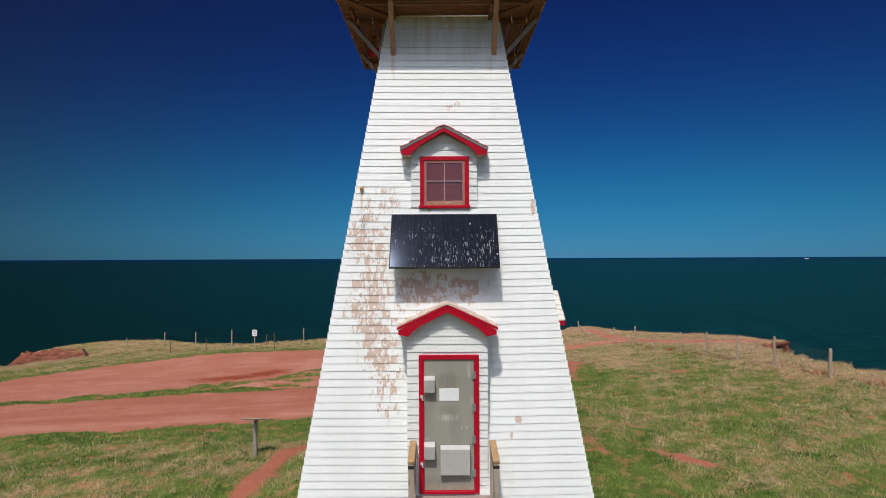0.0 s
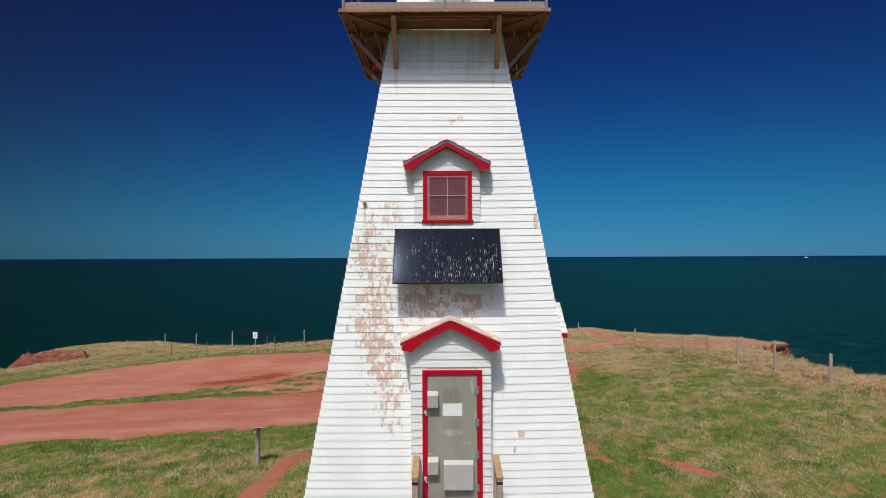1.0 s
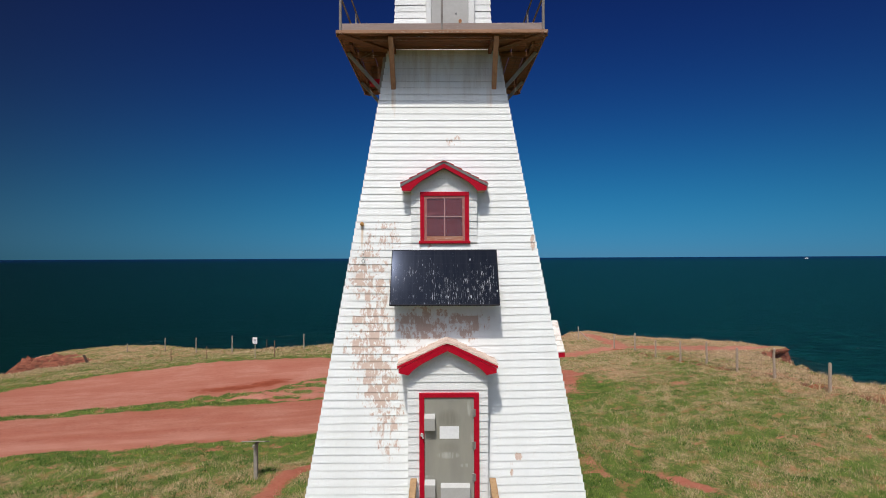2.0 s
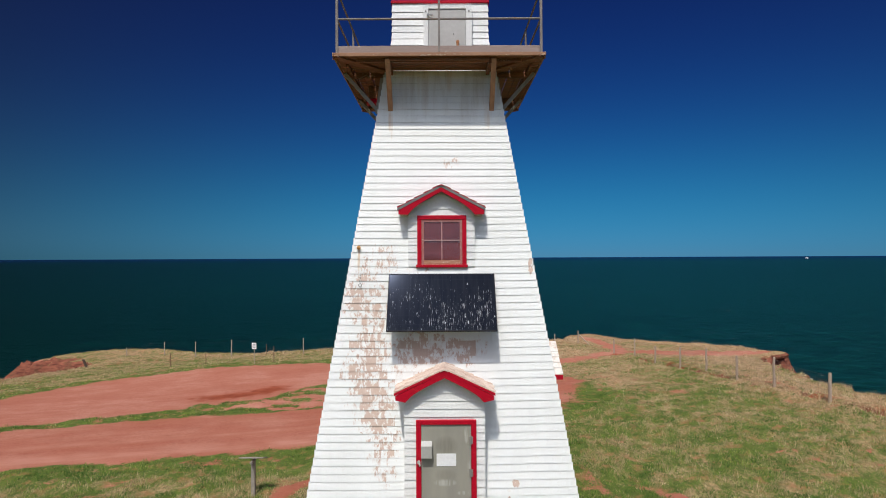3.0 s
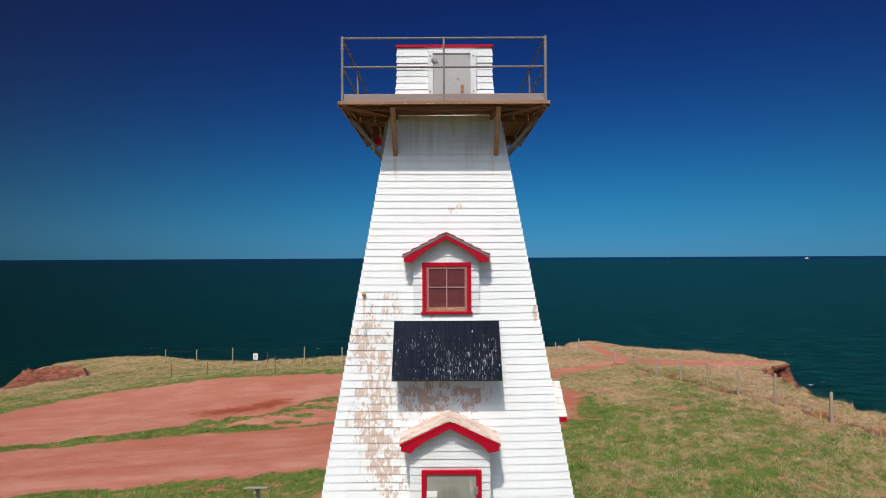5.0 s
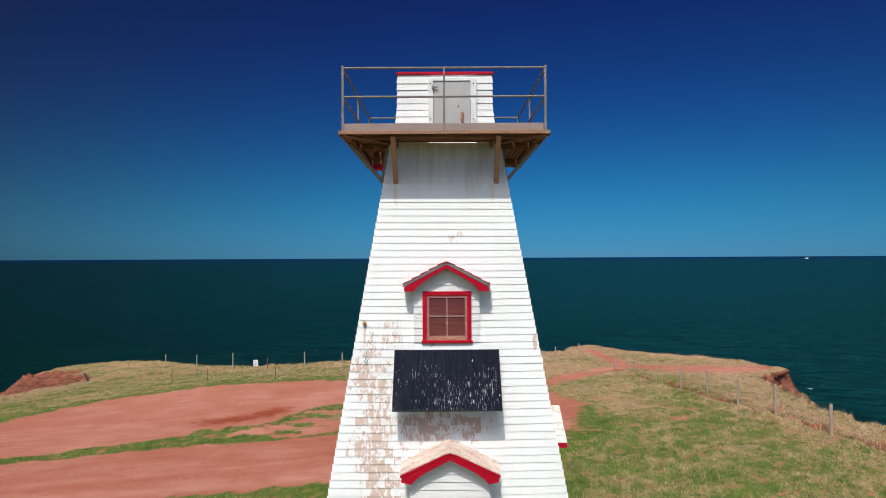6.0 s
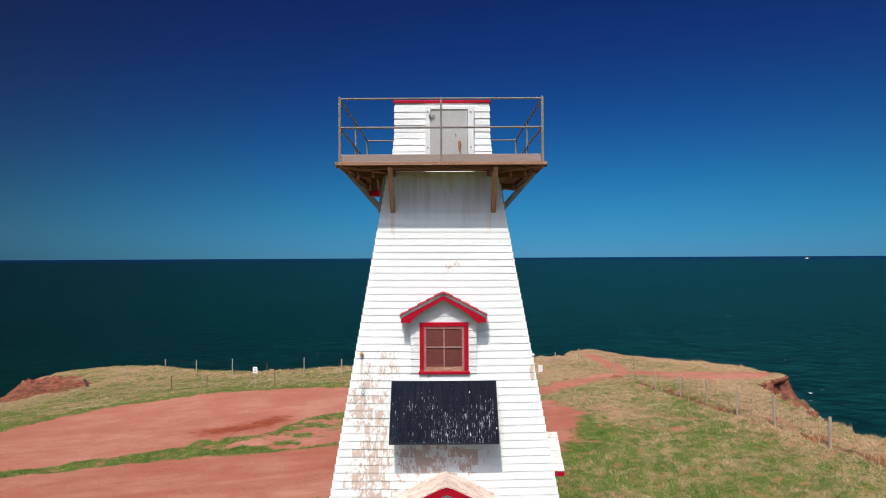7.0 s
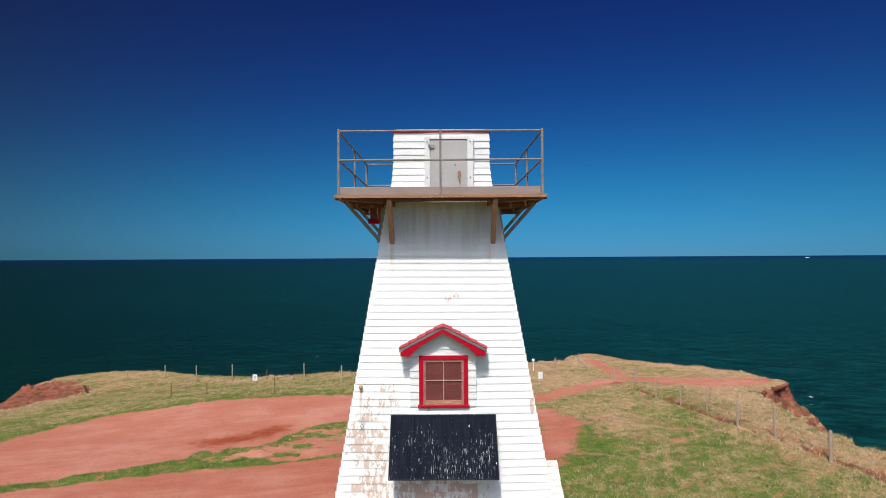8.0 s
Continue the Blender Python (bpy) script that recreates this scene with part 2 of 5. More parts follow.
def door_sheet():
    """Olive-grey sheet metal, rubbed pale below the notice and grimy above it."""
    g = Graph("olive_grey_door_sheet")
    p = g.place()
    x, y, z = g.split(p)
    broad = g.noise(g.scaled(p, (4.0, 1.0, 0.8)), 1.0, 5.0)
    col = g.mix(g.ramp(broad, 0.35, 0.68), (0.345, 0.33, 0.275), (0.285, 0.275, 0.235))
    smear = g.noise(g.scaled(p, (26.0, 1.0, 3.0)), 1.0, 4.0)
    pale = ellipses(g, x, z, [(0.09, 2.46, 0.16, 0.05, 0.9), (0.42, 3.2, 0.03, 0.12, 1.0), (0.36, 2.3, 0.09, 0.03, 0.7), (-0.22, 2.13, 0.08, 0.02, 0.8), (0.46, 2.7, 0.03, 0.1, 0.6)])
    grime = ellipses(g, x, z, [(0.1, 3.03, 0.17, 0.14, 0.7), (0.1, 2.58, 0.15, 0.08, 0.4), (-0.1, 1.45, 0.3, 0.1, 0.4)])
    col = g.mix(g.op("MULTIPLY", grime, smear), col, (0.14, 0.13, 0.105))
    col = g.mix(g.op("MULTIPLY", pale, g.ramp(smear, 0.4, 0.62)), col, (0.50, 0.49, 0.45))
    worn = g.op("MULTIPLY", g.ramp(z, 1.46, 1.33), g.ramp(g.noise(p, 14.0, 4.0), 0.35, 0.6))
    col = g.mix(worn, col, (0.42, 0.31, 0.22))
    g.bump(broad, 0.08, 0.01)
    return g.done(col, g.ramp(smear, 0.3, 0.7, 0.38, 0.6), spec=0.3)


def glass():
    g = Graph("window_glass")
    g.bsdf.inputs["Transmission Weight"].default_value = 1.0
    g.bsdf.inputs["IOR"].default_value = 1.45
    return g.done((0.93, 0.88, 0.87), 0.02)


def solar_face():
    """Dark cells behind glass, with fine bus lines and bird droppings that ran down it."""
    g = Graph("solar_cells")
    p = g.node("TexCoord", "Object")
    x, y, z = g.split(p)
    cellx = g.op("PINGPONG", g.op("ADD", x, 5.0), 0.0895)
    celly = g.op("PINGPONG", g.op("ADD", y, 5.0), 0.082)
    line = g.op("MAXIMUM", g.ramp(cellx, 0.0, 0.003, 1.0, 0.0), g.ramp(celly, 0.0, 0.003, 1.0, 0.0))
    tone = g.noise(p, 3.0, 3.0)
    col = g.mix(tone, (0.006, 0.008, 0.014), (0.011, 0.013, 0.020))
    col = g.mix(g.op("MULTIPLY", line, 0.25), col, (0.06, 0.06, 0.08))
    drops = g.noise(g.scaled(p, (58.0, 7.0, 1.0)), 1.0, 5.0, 0.68)
    more = g.noise(g.scaled(p, (2.2, 1.2, 1.0)), 1.0, 2.0)
    low = g.op("MULTIPLY", g.ramp(y, 0.5, 0.1), 0.10)
    right = g.op("MULTIPLY", g.ramp(x, -0.9, 0.3), 0.012)
    d = g.op("ADD", g.op("ADD", drops, g.op("MULTIPLY", more, 0.22)), g.op("ADD", low, right))
    d = g.ramp(d, 0.81, 0.92)
    spot = g.tree.nodes.new("ShaderNodeTexVoronoi")
    g.link(g.scaled(p, (21.0, 8.5, 1.0)), spot.inputs["Vector"])
    spot.inputs["Scale"].default_value = 1.0
    pick, size, tone_of = g.split(spot.outputs["Color"])
    more_low = g.ramp(y, 0.45, -0.2, 0.10, 0.36)
    chosen = g.op("LESS_THAN", pick, more_low)
    blob = g.ramp(g.op("ADD", spot.outputs["Distance"], g.op("MULTIPLY", g.noise(g.scaled(p, (60.0, 26.0, 1.0)), 1.0, 4.0), 0.55)), g.op("ADD", g.op("MULTIPLY", size, 0.22), 0.34), g.op("ADD", g.op("MULTIPLY", size, 0.22), 0.24))
    d = g.op("MAXIMUM", d, g.op("MULTIPLY", g.op("MULTIPLY", blob, chosen), g.op("ADD", g.op("MULTIPLY", tone_of, 0.7), 0.3)))
    haze = g.op("MULTIPLY", g.ramp(g.noise(g.scaled(p, (14.0, 1.5, 1.0)), 1.0, 3.0), 0.4, 0.75), 0.03)
    col = g.mix(haze, col, (0.30, 0.31, 0.33))
    col = g.mix(g.op("MULTIPLY", d, 0.8), col, (0.62, 0.63, 0.66))
    g.bsdf.inputs["Specular Tint"].default_value = (0.50, 0.62, 1.0, 1.0)
    return g.done(col, g.ramp(d, 0.0, 1.0, 0.11, 0.8), spec=0.022)


def ground_material():
    """Red island soil and rough grass by the attribute dirt; raw red cliff where it is steep."""
    g = Graph("red_soil_and_grass")
    p = g.place()
    soil = g.node("Attribute", "Fac", attribute_name="dirt")
    damp_shade = g.node("Attribute", "Fac", attribute_name="damp_shade")
    slope = g.split(g.node("NewGeometry", "Normal"))[2]
    big, mid, fine = g.noise(p, 0.22, 4.0), g.noise(p, 1.5, 5.0), g.noise(p, 9.0, 5.0)
    dry = g.node("Attribute", "Fac", attribute_name="straw")
    strand = g.noise(g.scaled(p, (16.0, 5.0, 5.0)), 1.0, 5.0, 0.7)
    straw = g.ramp(g.op("ADD", g.op("MULTIPLY", dry, 0.8), g.op("MULTIPLY", g.op("SUBTRACT", strand, 0.5), 1.2)), 0.22, 0.62)
    turf = g.mix(straw, (0.105, 0.150, 0.028), (0.44, 0.275, 0.160))
    turf = g.mix(g.ramp(fine, 0.40, 0.66, 0.0, 0.7), turf, (0.055, 0.075, 0.022))
    turf = g.mix(g.ramp(g.noise(p, 2.2, 5.0), 0.53, 0.66, 0.0, 0.6), turf, (0.38, 0.17, 0.095))
    tuft = g.noise(g.scaled(p, (1.0, 0.8, 1.0)), 1.7, 5.0, 0.65)
    turf = g.mix(g.ramp(tuft, 0.50, 0.68, 0.0, 0.5), turf, (0.05, 0.085, 0.018))
    driven = g.node("VectorRotate", 0, {"Vector": p, "Angle": -0.36})
    tracks = g.noise(g.scaled(driven, (0.22, 2.8, 1.0)), 1.0, 7.0, 0.72)
    red = g.mix(g.ramp(tracks, 0.36, 0.66), (0.42, 0.160, 0.110), (0.485, 0.212, 0.152))
    zone = g.noise(p, 0.35, 5.0, 0.6)
    red = g.mix(g.ramp(zone, 0.40, 0.64, 0.0, 0.55), red, (0.36, 0.110, 0.066))
    red = g.mix(g.ramp(zone, 0.48, 0.34, 0.0, 0.5), red, (0.52, 0.255, 0.190))
    grit = g.noise(p, 30.0, 3.0, 0.7)
    red = g.mix(g.ramp(g.op("ADD", g.op("MULTIPLY", fine, 0.5), g.op("MULTIPLY", grit, 0.5)), 0.45, 0.66, 0.0, 0.6), red, (0.28, 0.088, 0.054))
    wet = g.mix(g.ramp(g.noise(p, 1.6, 6.0, 0.65), 0.35, 0.62), (0.22, 0.046, 0.021), (0.31, 0.078, 0.038))
    scuff = g.noise(g.scaled(driven, (1.8, 2.6, 1.0)), 1.0, 6.0, 0.8)
    red = g.mix(g.ramp(scuff, 0.58, 0.68, 0.0, 0.65), red, (0.25, 0.085, 0.05))
    dusty = g.node("Attribute", "Fac", attribute_name="dust")
    red = g.mix(g.op("MULTIPLY", dusty, g.ramp(tracks, 0.3, 0.6, 0.35, 0.85)), red, (0.56, 0.285, 0.215))
    red = g.mix(damp_shade, red, wet)
    cliff = g.mix(g.ramp(g.noise(g.scaled(p, (1.0, 1.0, 4.0)), 1.2, 6.0), 0.35, 0.65), (0.13, 0.042, 0.028), (0.30, 0.11, 0.068))
    cliff = g.mix(g.ramp(g.noise(p, 0.9, 6.0), 0.52, 0.62, 0.0, 0.6), cliff, (0.12, 0.075, 0.04))
    edge = g.op("ADD", soil, g.op("MULTIPLY", g.op("SUBTRACT", g.op("ADD", g.op("MULTIPLY", mid, 0.45), g.op("MULTIPLY", g.noise(p, 13.0, 5.0, 0.7), 0.55)), 0.5), 1.1))
    col = g.mix(g.ramp(edge, 0.45, 0.59), turf, red)
    raw = g.node("Attribute", "Fac", attribute_name="raw")
    col = g.mix(g.op("MAXIMUM", g.ramp(slope, 0.86, 0.76), g.ramp(g.op("ADD", raw, g.op("MULTIPLY", mid, 0.5)), 0.6, 0.8)), col, cliff)
    g.bump(g.op("ADD", g.op("MULTIPLY", fine, 0.5), g.op("MULTIPLY", mid, 0.4)), 0.4, 0.06)
    return g.done(col, 0.95, spec=0.12)


def leaf_material():
    g = Graph("broad_leaves")
    rnd = g.node("NewGeometry", "Random Per Island")
    return g.done(g.mix(rnd, (0.034, 0.085, 0.014), (0.12, 0.225, 0.036)), 0.6, spec=0.25)


def blade_material():
    g = Graph("grass_blades")
    p = g.place()
    rnd = g.node("NewGeometry", "Random Per Island")
    kind = g.node("Attribute", "Fac", attribute_name="straw")
    dry = g.ramp(g.op("ADD", kind, g.op("MULTIPLY", g.op("FRACT", g.op("MULTIPLY", rnd, 37.3)), 0.8)), 0.62, 1.05)
    green = g.mix(rnd, (0.070, 0.140, 0.020), (0.33, 0.435, 0.078))
    straw = g.mix(rnd, (0.40, 0.265, 0.155), (0.80, 0.61, 0.40))
    tuft = g.noise(g.scaled(p, (1.0, 0.8, 0.0)), 1.7, 5.0, 0.65)
    col = g.mix(g.ramp(tuft, 0.50, 0.68, 0.0, 0.4), g.mix(dry, green, straw), (0.055, 0.10, 0.018))
    return g.done(col, 0.8, spec=0.15)


def sea_material():
    g = Graph("sea_water")
    p = g.place()
    swell = g.noise(g.scaled(p, (0.02, 0.09, 1.0)), 1.0, 3.0)
    chop = g.noise(g.scaled(p, (0.25, 0.7, 1.0)), 1.0, 5.0, 0.6)
    far = g.noise(g.scaled(p, (0.0016, 0.005, 1.0)), 1.0, 3.0)
    caps = g.noise(g.scaled(p, (0.5, 0.8, 1.0)), 1.0, 4.0, 0.72)
    cap = g.ramp(g.op("ADD", caps, g.op("MULTIPLY", swell, 0.2)), 0.808, 0.84)
    col = g.mix(g.ramp(far, 0.35, 0.65), (0.0005, 0.0124, 0.0078), (0.0009, 0.0174, 0.0110))
    turned = g.node("VectorRotate", 0, {"Vector": p, "Angle": 0.28})
    ripple = g.noise(g.scaled(turned, (0.36, 0.95, 1.0)), 1.0, 6.0, 0.72)
    # darker to the left, lens falloff put into the colour; brighter, livelier water right
    px, py, pz = g.split(p)
    off_side = g.op("DIVIDE", px, g.op("ADD", g.op("ABSOLUTE", py), 60.0))
    lively = g.ramp(off_side, -0.55, 0.15, 0.35, 1.0)
    col = g.mix(g.op("MULTIPLY", lively, g.ramp(ripple, 0.46, 0.66, 0.0, 0.62)), col, (0.003, 0.044, 0.033))
    col = g.mix(g.op("MULTIPLY", lively, g.ramp(ripple, 0.48, 0.34, 0.0, 0.62)), col, (0.0004, 0.0055, 0.0045))
    near = g.op("MULTIPLY", g.op("MULTIPLY", lively, g.ramp(py, 420.0, 80.0)), g.ramp(ripple, 0.5, 0.66, 0.0, 0.5))
    col = g.mix(near, col, (0.004, 0.052, 0.052))
    col = g.mix(g.ramp(off_side, -0.15, -0.8, 0.0, 0.55), col, (0.0004, 0.0045, 0.0040))
    right_teal = g.op("MULTIPLY", g.ramp(off_side, -0.1, 0.35), g.ramp(ripple, 0.42, 0.62, 0.08, 0.42))
    col = g.mix(right_teal, col, (0.004, 0.052, 0.050))
    # far band of navy: the sky's reflection near the horizon, put into the colour
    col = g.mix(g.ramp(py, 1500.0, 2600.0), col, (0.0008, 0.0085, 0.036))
    g.bump(g.op("ADD", g.op("ADD", g.op("MULTIPLY", swell, 1.4), chop), ripple), 0.7, 0.6)
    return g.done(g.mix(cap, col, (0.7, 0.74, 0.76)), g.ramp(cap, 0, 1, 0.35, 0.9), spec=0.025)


DOOR_GREY = door_sheet()
ROOF_WHITE = roof_shingle("flaking_white_roof_shingle", (0.82, 0.80, 0.77), (0.78, 0.72, 0.66), (0.56, 0.40, 0.31))
ROOF_PALE = roof_shingle("faded_roof_shingle", (0.78, 0.66, 0.57), (0.66, 0.50, 0.41), (0.50, 0.32, 0.25))
GLASS, CELLS, SOIL, BLADES, LEAF, SEA = glass(), solar_face(), ground_material(), blade_material(), leaf_material(), sea_material()


# ---- mesh helpers ----
def box(bm, lo, hi):
    """An upright block between two corners."""
    (x0, y0, z0), (x1, y1, z1) = lo, hi
    v = [bm.verts.new(c) for c in ((x0, y0, z0), (x1, y0, z0), (x1, y1, z0), (x0, y1, z0), (x0, y0, z1), (x1, y0, z1), (x1, y1, z1), (x0, y1, z1))]
    for f in ((0, 3, 2, 1), (4, 5, 6, 7), (0, 1, 5, 4), (1, 2, 6, 5), (2, 3, 7, 6), (3, 0, 4, 7)):
        bm.faces.new([v[i] for i in f])
    return bm


def beam(bm, a, b, wide, high, up=(0, 0, 1)):
    """A squared timber from a to b."""
    a, b = Vector(a), Vector(b)
    d = (b - a).normalized()
    side = d.cross(Vector(up)).normalized() * (wide / 2)
    top = side.cross(d).normalized() * (high / 2)
    v = [bm.verts.new(e + side * sx + top * sz) for e in (a, b) for sx, sz in ((-1, -1), (1, -1), (1, 1), (-1, 1))]
    for f in ((0, 1, 2, 3), (7, 6, 5, 4), (0, 4, 5, 1), (1, 5, 6, 2), (2, 6, 7, 3), (3, 7, 4, 0)):
        bm.faces.new([v[i] for i in f])
    return bm


def prism(bm, outline, along):
    """A solid from a closed outline of points, pushed along a vector."""
    a = [bm.verts.new(p) for p in outline]
    b = [bm.verts.new(Vector(p) + Vector(along)) for p in outline]
    bm.faces.new(a)
    bm.faces.new(b[::-1])
    n = len(a)
    for i in range(n):
        bm.faces.new((a[i], b[i], b[(i + 1) % n], a[(i + 1) % n]))
    bmesh.ops.recalc_face_normals(bm, faces=bm.faces)
    return bm


def rod(bm, a, b, r, r2=None, sides=10):
    """A round bar from a to b."""
    a, b = Vector(a), Vector(b)
    q = (b - a).to_track_quat("Z", "Y")
    ring = [[bm.verts.new(e + q @ Vector((rr * math.cos(t), rr * math.sin(t), 0))) for t in [2 * math.pi * i / sides for i in range(sides)]] for e, rr in ((a, r), (b, r if r2 is None else r2))]
    for i in range(sides):
        j = (i + 1) % sides
        bm.faces.new((ring[0][i], ring[0][j], ring[1][j], ring[1][i]))
    bm.faces.new(ring[0][::-1])
    bm.faces.new(ring[1])
    return bm


def soften(bm, width):
    bmesh.ops.recalc_face_normals(bm, faces=bm.faces)
    bmesh.ops.bevel(bm, geom=list(bm.edges), offset=width, segments=1, affect="EDGES", clamp_overlap=True)
    return bm


def part(name, bm, material, parent=None, label=""):
    """Links a bmesh as one mesh object under a thing or a part."""
    data = bpy.data.meshes.new(name)
    bm.to_mesh(data)
    bm.free()
    data.materials.append(material)
    ob = new(name, data)
    if parent is not None:
        ob.parent = parent
    if label:
        tagged(ob, label)
    return ob


def thing(name, label, category, group="", kind="", at=(0, 0, 0)):
    ob = new(name)
    ob.location = at
    return tagged(ob, label, category, group, kind)


def B():
    return bmesh.new()


# ---- ground ----
SEA_Z = -9.5
LAND = [(24, -60), (22, 0), (19.6, 15), (18.7, 22), (18.3, 25.5), (18.8, 28.5), (20.2, 33), (21.3, 36.5), (22.3, 39.2), (24.9, 42), (27.4, 44.6),
        (27.9, 48), (28.1, 52), (26.8, 55), (24.2, 59), (20.6, 64), (18.2, 66.6), (15.6, 65), (13, 61), (9, 58.6), (0, 56), (-9, 54.8), (-15, 55),
        (-22, 57), (-29, 59.6), (-36, 61), (-41.5, 61.2), (-54, 61), (-55, 56), (-44, 56.4), (-39, 55.6), (-35.2, 54.6), (-33.6, 53), (-34, 49), (-35.4, 44), (-37, 36), (-40, 20), (-42, -60)]
LOT = [(-25, 8), (-24.9, 28), (-24.8, 33), (-24.2, 35.2), (-22.9, 37.4), (-21.1, 38.3), (-19.1, 39.3), (-16.8, 40.1), (-13.7, 40.6), (-10.2, 41.4), (-5.7, 42.1), (-1, 41.3), (1, 37.7), (-2, 34.7),
       (-6.4, 33.9), (-7.6, 33.2), (-8.9, 30.8), (-9.6, 28.6), (-12.2, 27.9), (-12.6, 26.6), (-14, 25.4), (-17.2, 23.3), (-20, 21.6), (-23, 18)]
LANE = [(-22, 19.2), (-17.5, 21.8), (-15.8, 22.7), (-14.2, 23.6), (-12, 24.3), (-9.7, 24.8), (-7.4, 25.4), (-5, 26.2), (2, 28), (5, 26), (3, 21), (-2, 19.6),
        (-4.4, 19.1), (-5.9, 18.8), (-7.2, 18.3), (-8.8, 17.8), (-11.1, 17.2), (-13.2, 16.5), (-20, 13.5), (-24, 11.5)]
# worn tracks: points and half-widths
TRACKS = [([(-3.4, 16.2), (-4.1, 15.0), (-4.3, 13.4), (-4.3, 11.6), (-4.0, 8.0)], 0.27), ([(4.0, 37.0), (6.6, 39.4), (9.6, 42.6), (13.2, 46.0), (15.8, 47.7), (19.5, 47.4), (23, 46.4), (27, 46.5)], 1.0),
          ([(20, 46.0), (22.5, 44.6), (25, 45.2)], 2.4), ([(15.6, 48), (16.4, 54), (16.2, 62)], 0.8), ([(2.9, 22.0), (3.6, 23.4), (5.1, 26.2), (6.4, 29.6), (6.6, 32.5), (6.0, 35)], 1.05), ([(7.2, 33.0), (7.9, 31.6)], 0.7),
          ([(16.1, 18), (15.75, 22.7), (15.4, 27), (15.2, 30), (15.1, 33), (14.9, 36.5), (14.6, 40.5), (14.4, 45.5)], 0.06)]
# thin turf where the soil shows through: points, half-width, share of soil
SCUFFS = [([(4.1, 16.3), (4.2, 14.8), (4.45, 13.1)], 0.35, 0.52), ([(5.0, 14.8), (5.7, 14.1), (6.6, 12.4)], 0.45, 0.5), ([(5.75, 13.95), (6.05, 13.45), (6.25, 13.1)], 0.42, 0.72), ([(6.2, 25.3), (7.5, 24.9)], 0.6, 0.53), ([(8.8, 27.6), (11.4, 26.6)], 0.7, 0.52),
          ([(9.0, 33.0), (11.5, 30.5), (13.5, 28.5)], 1.3, 0.47), ([(14.9, 21.0), (14.6, 27.0)], 0.6, 0.44), ([(-8.0, 17.4), (-6.2, 16.6), (-5.2, 16.9)], 0.3, 0.53), ([(-3.2, 17.3), (-3.8, 16.2)], 0.5, 0.5),
          ([(16.6, 20.0), (16.3, 27.0), (16.0, 33.0), (15.6, 38.0)], 0.9, 0.51), ([(-37, 47), (-31, 52.5), (-25, 53)], 2.6, 0.45)]


def polygon_distance(x, y, outline):
    """Metres from each point to a closed outline: negative inside."""
    best, inside = np.full(x.shape, 1e9), np.zeros(x.shape, bool)
    for (ax, ay), (bx, by) in zip(outline, outline[1:] + outline[:1]):
        dx, dy = bx - ax, by - ay
        t = np.clip(((x - ax) * dx + (y - ay) * dy) / (dx * dx + dy * dy), 0, 1)
        best = np.minimum(best, np.hypot(x - ax - t * dx, y - ay - t * dy))
        if ay != by:
            inside ^= ((ay > y) != (by > y)) & (x < dx * (y - ay) / dy + ax)
    return np.where(inside, -best, best)


def line_distance(x, y, line):
    best = np.full(x.shape, 1e9)
    for (ax, ay), (bx, by) in zip(line, line[1:]):
        dx, dy = bx - ax, by - ay
        t = np.clip(((x - ax) * dx + (y - ay) * dy) / (dx * dx + dy * dy), 0, 1)
        best = np.minimum(best, np.hypot(x - ax - t * dx, y - ay - t * dy))
    return best


def rough(x, y, size, seed):
    """Cheap smooth noise in -1..1 from a few turned waves."""
    out = np.zeros(np.shape(x))
    r = np.random.RandomState(seed)
    for k in range(7):
        a, f, p = r.uniform(0, 6.28), r.uniform(0.6, 2.4) * 6.28 / size, r.uniform(0, 6.28)
        out = out + np.sin(f * (x * math.cos(a) + y * math.sin(a)) + p + 0.8 * np.sin(0.7 * f * (y * math.cos(a) - x * math.sin(a)) + 2 * p))
    return out / 3.2


def lie(x, y):
    """The height of the headland before its edge falls to the sea."""
    u, v = np.clip(x, -45, 32) / 10, np.clip(y - 10, -1, 60) / 10
    h = -0.0108 + 0.087 * u - 0.2518 * v + 0.1689 * u * u + 0.2245 * u * v - 0.2766 * v * v - 0.0501 * u * v * v + 0.0433 * v ** 3 - 0.0577 * u * u * v
    h = h + 0.35 * np.exp(-((x - 26) ** 2 + (y - 55) ** 2) / 50) - 0.42 * np.exp(-((x + 22) ** 2 + (y - 57) ** 2) / 70) + 0.15 * np.exp(-((x + 36) ** 2 + (y - 60) ** 2) / 20)
    # the far end of the lot lies nearly level before the ground drops to the cliff
    h = h + 0.7 * np.exp(-(((x + 15) / 11) ** 2) - ((y - 42) / 7) ** 2)
    return np.clip(h, -5.5, 0.6) - 0.55 * np.clip(-42.5 - x, 0, 14)


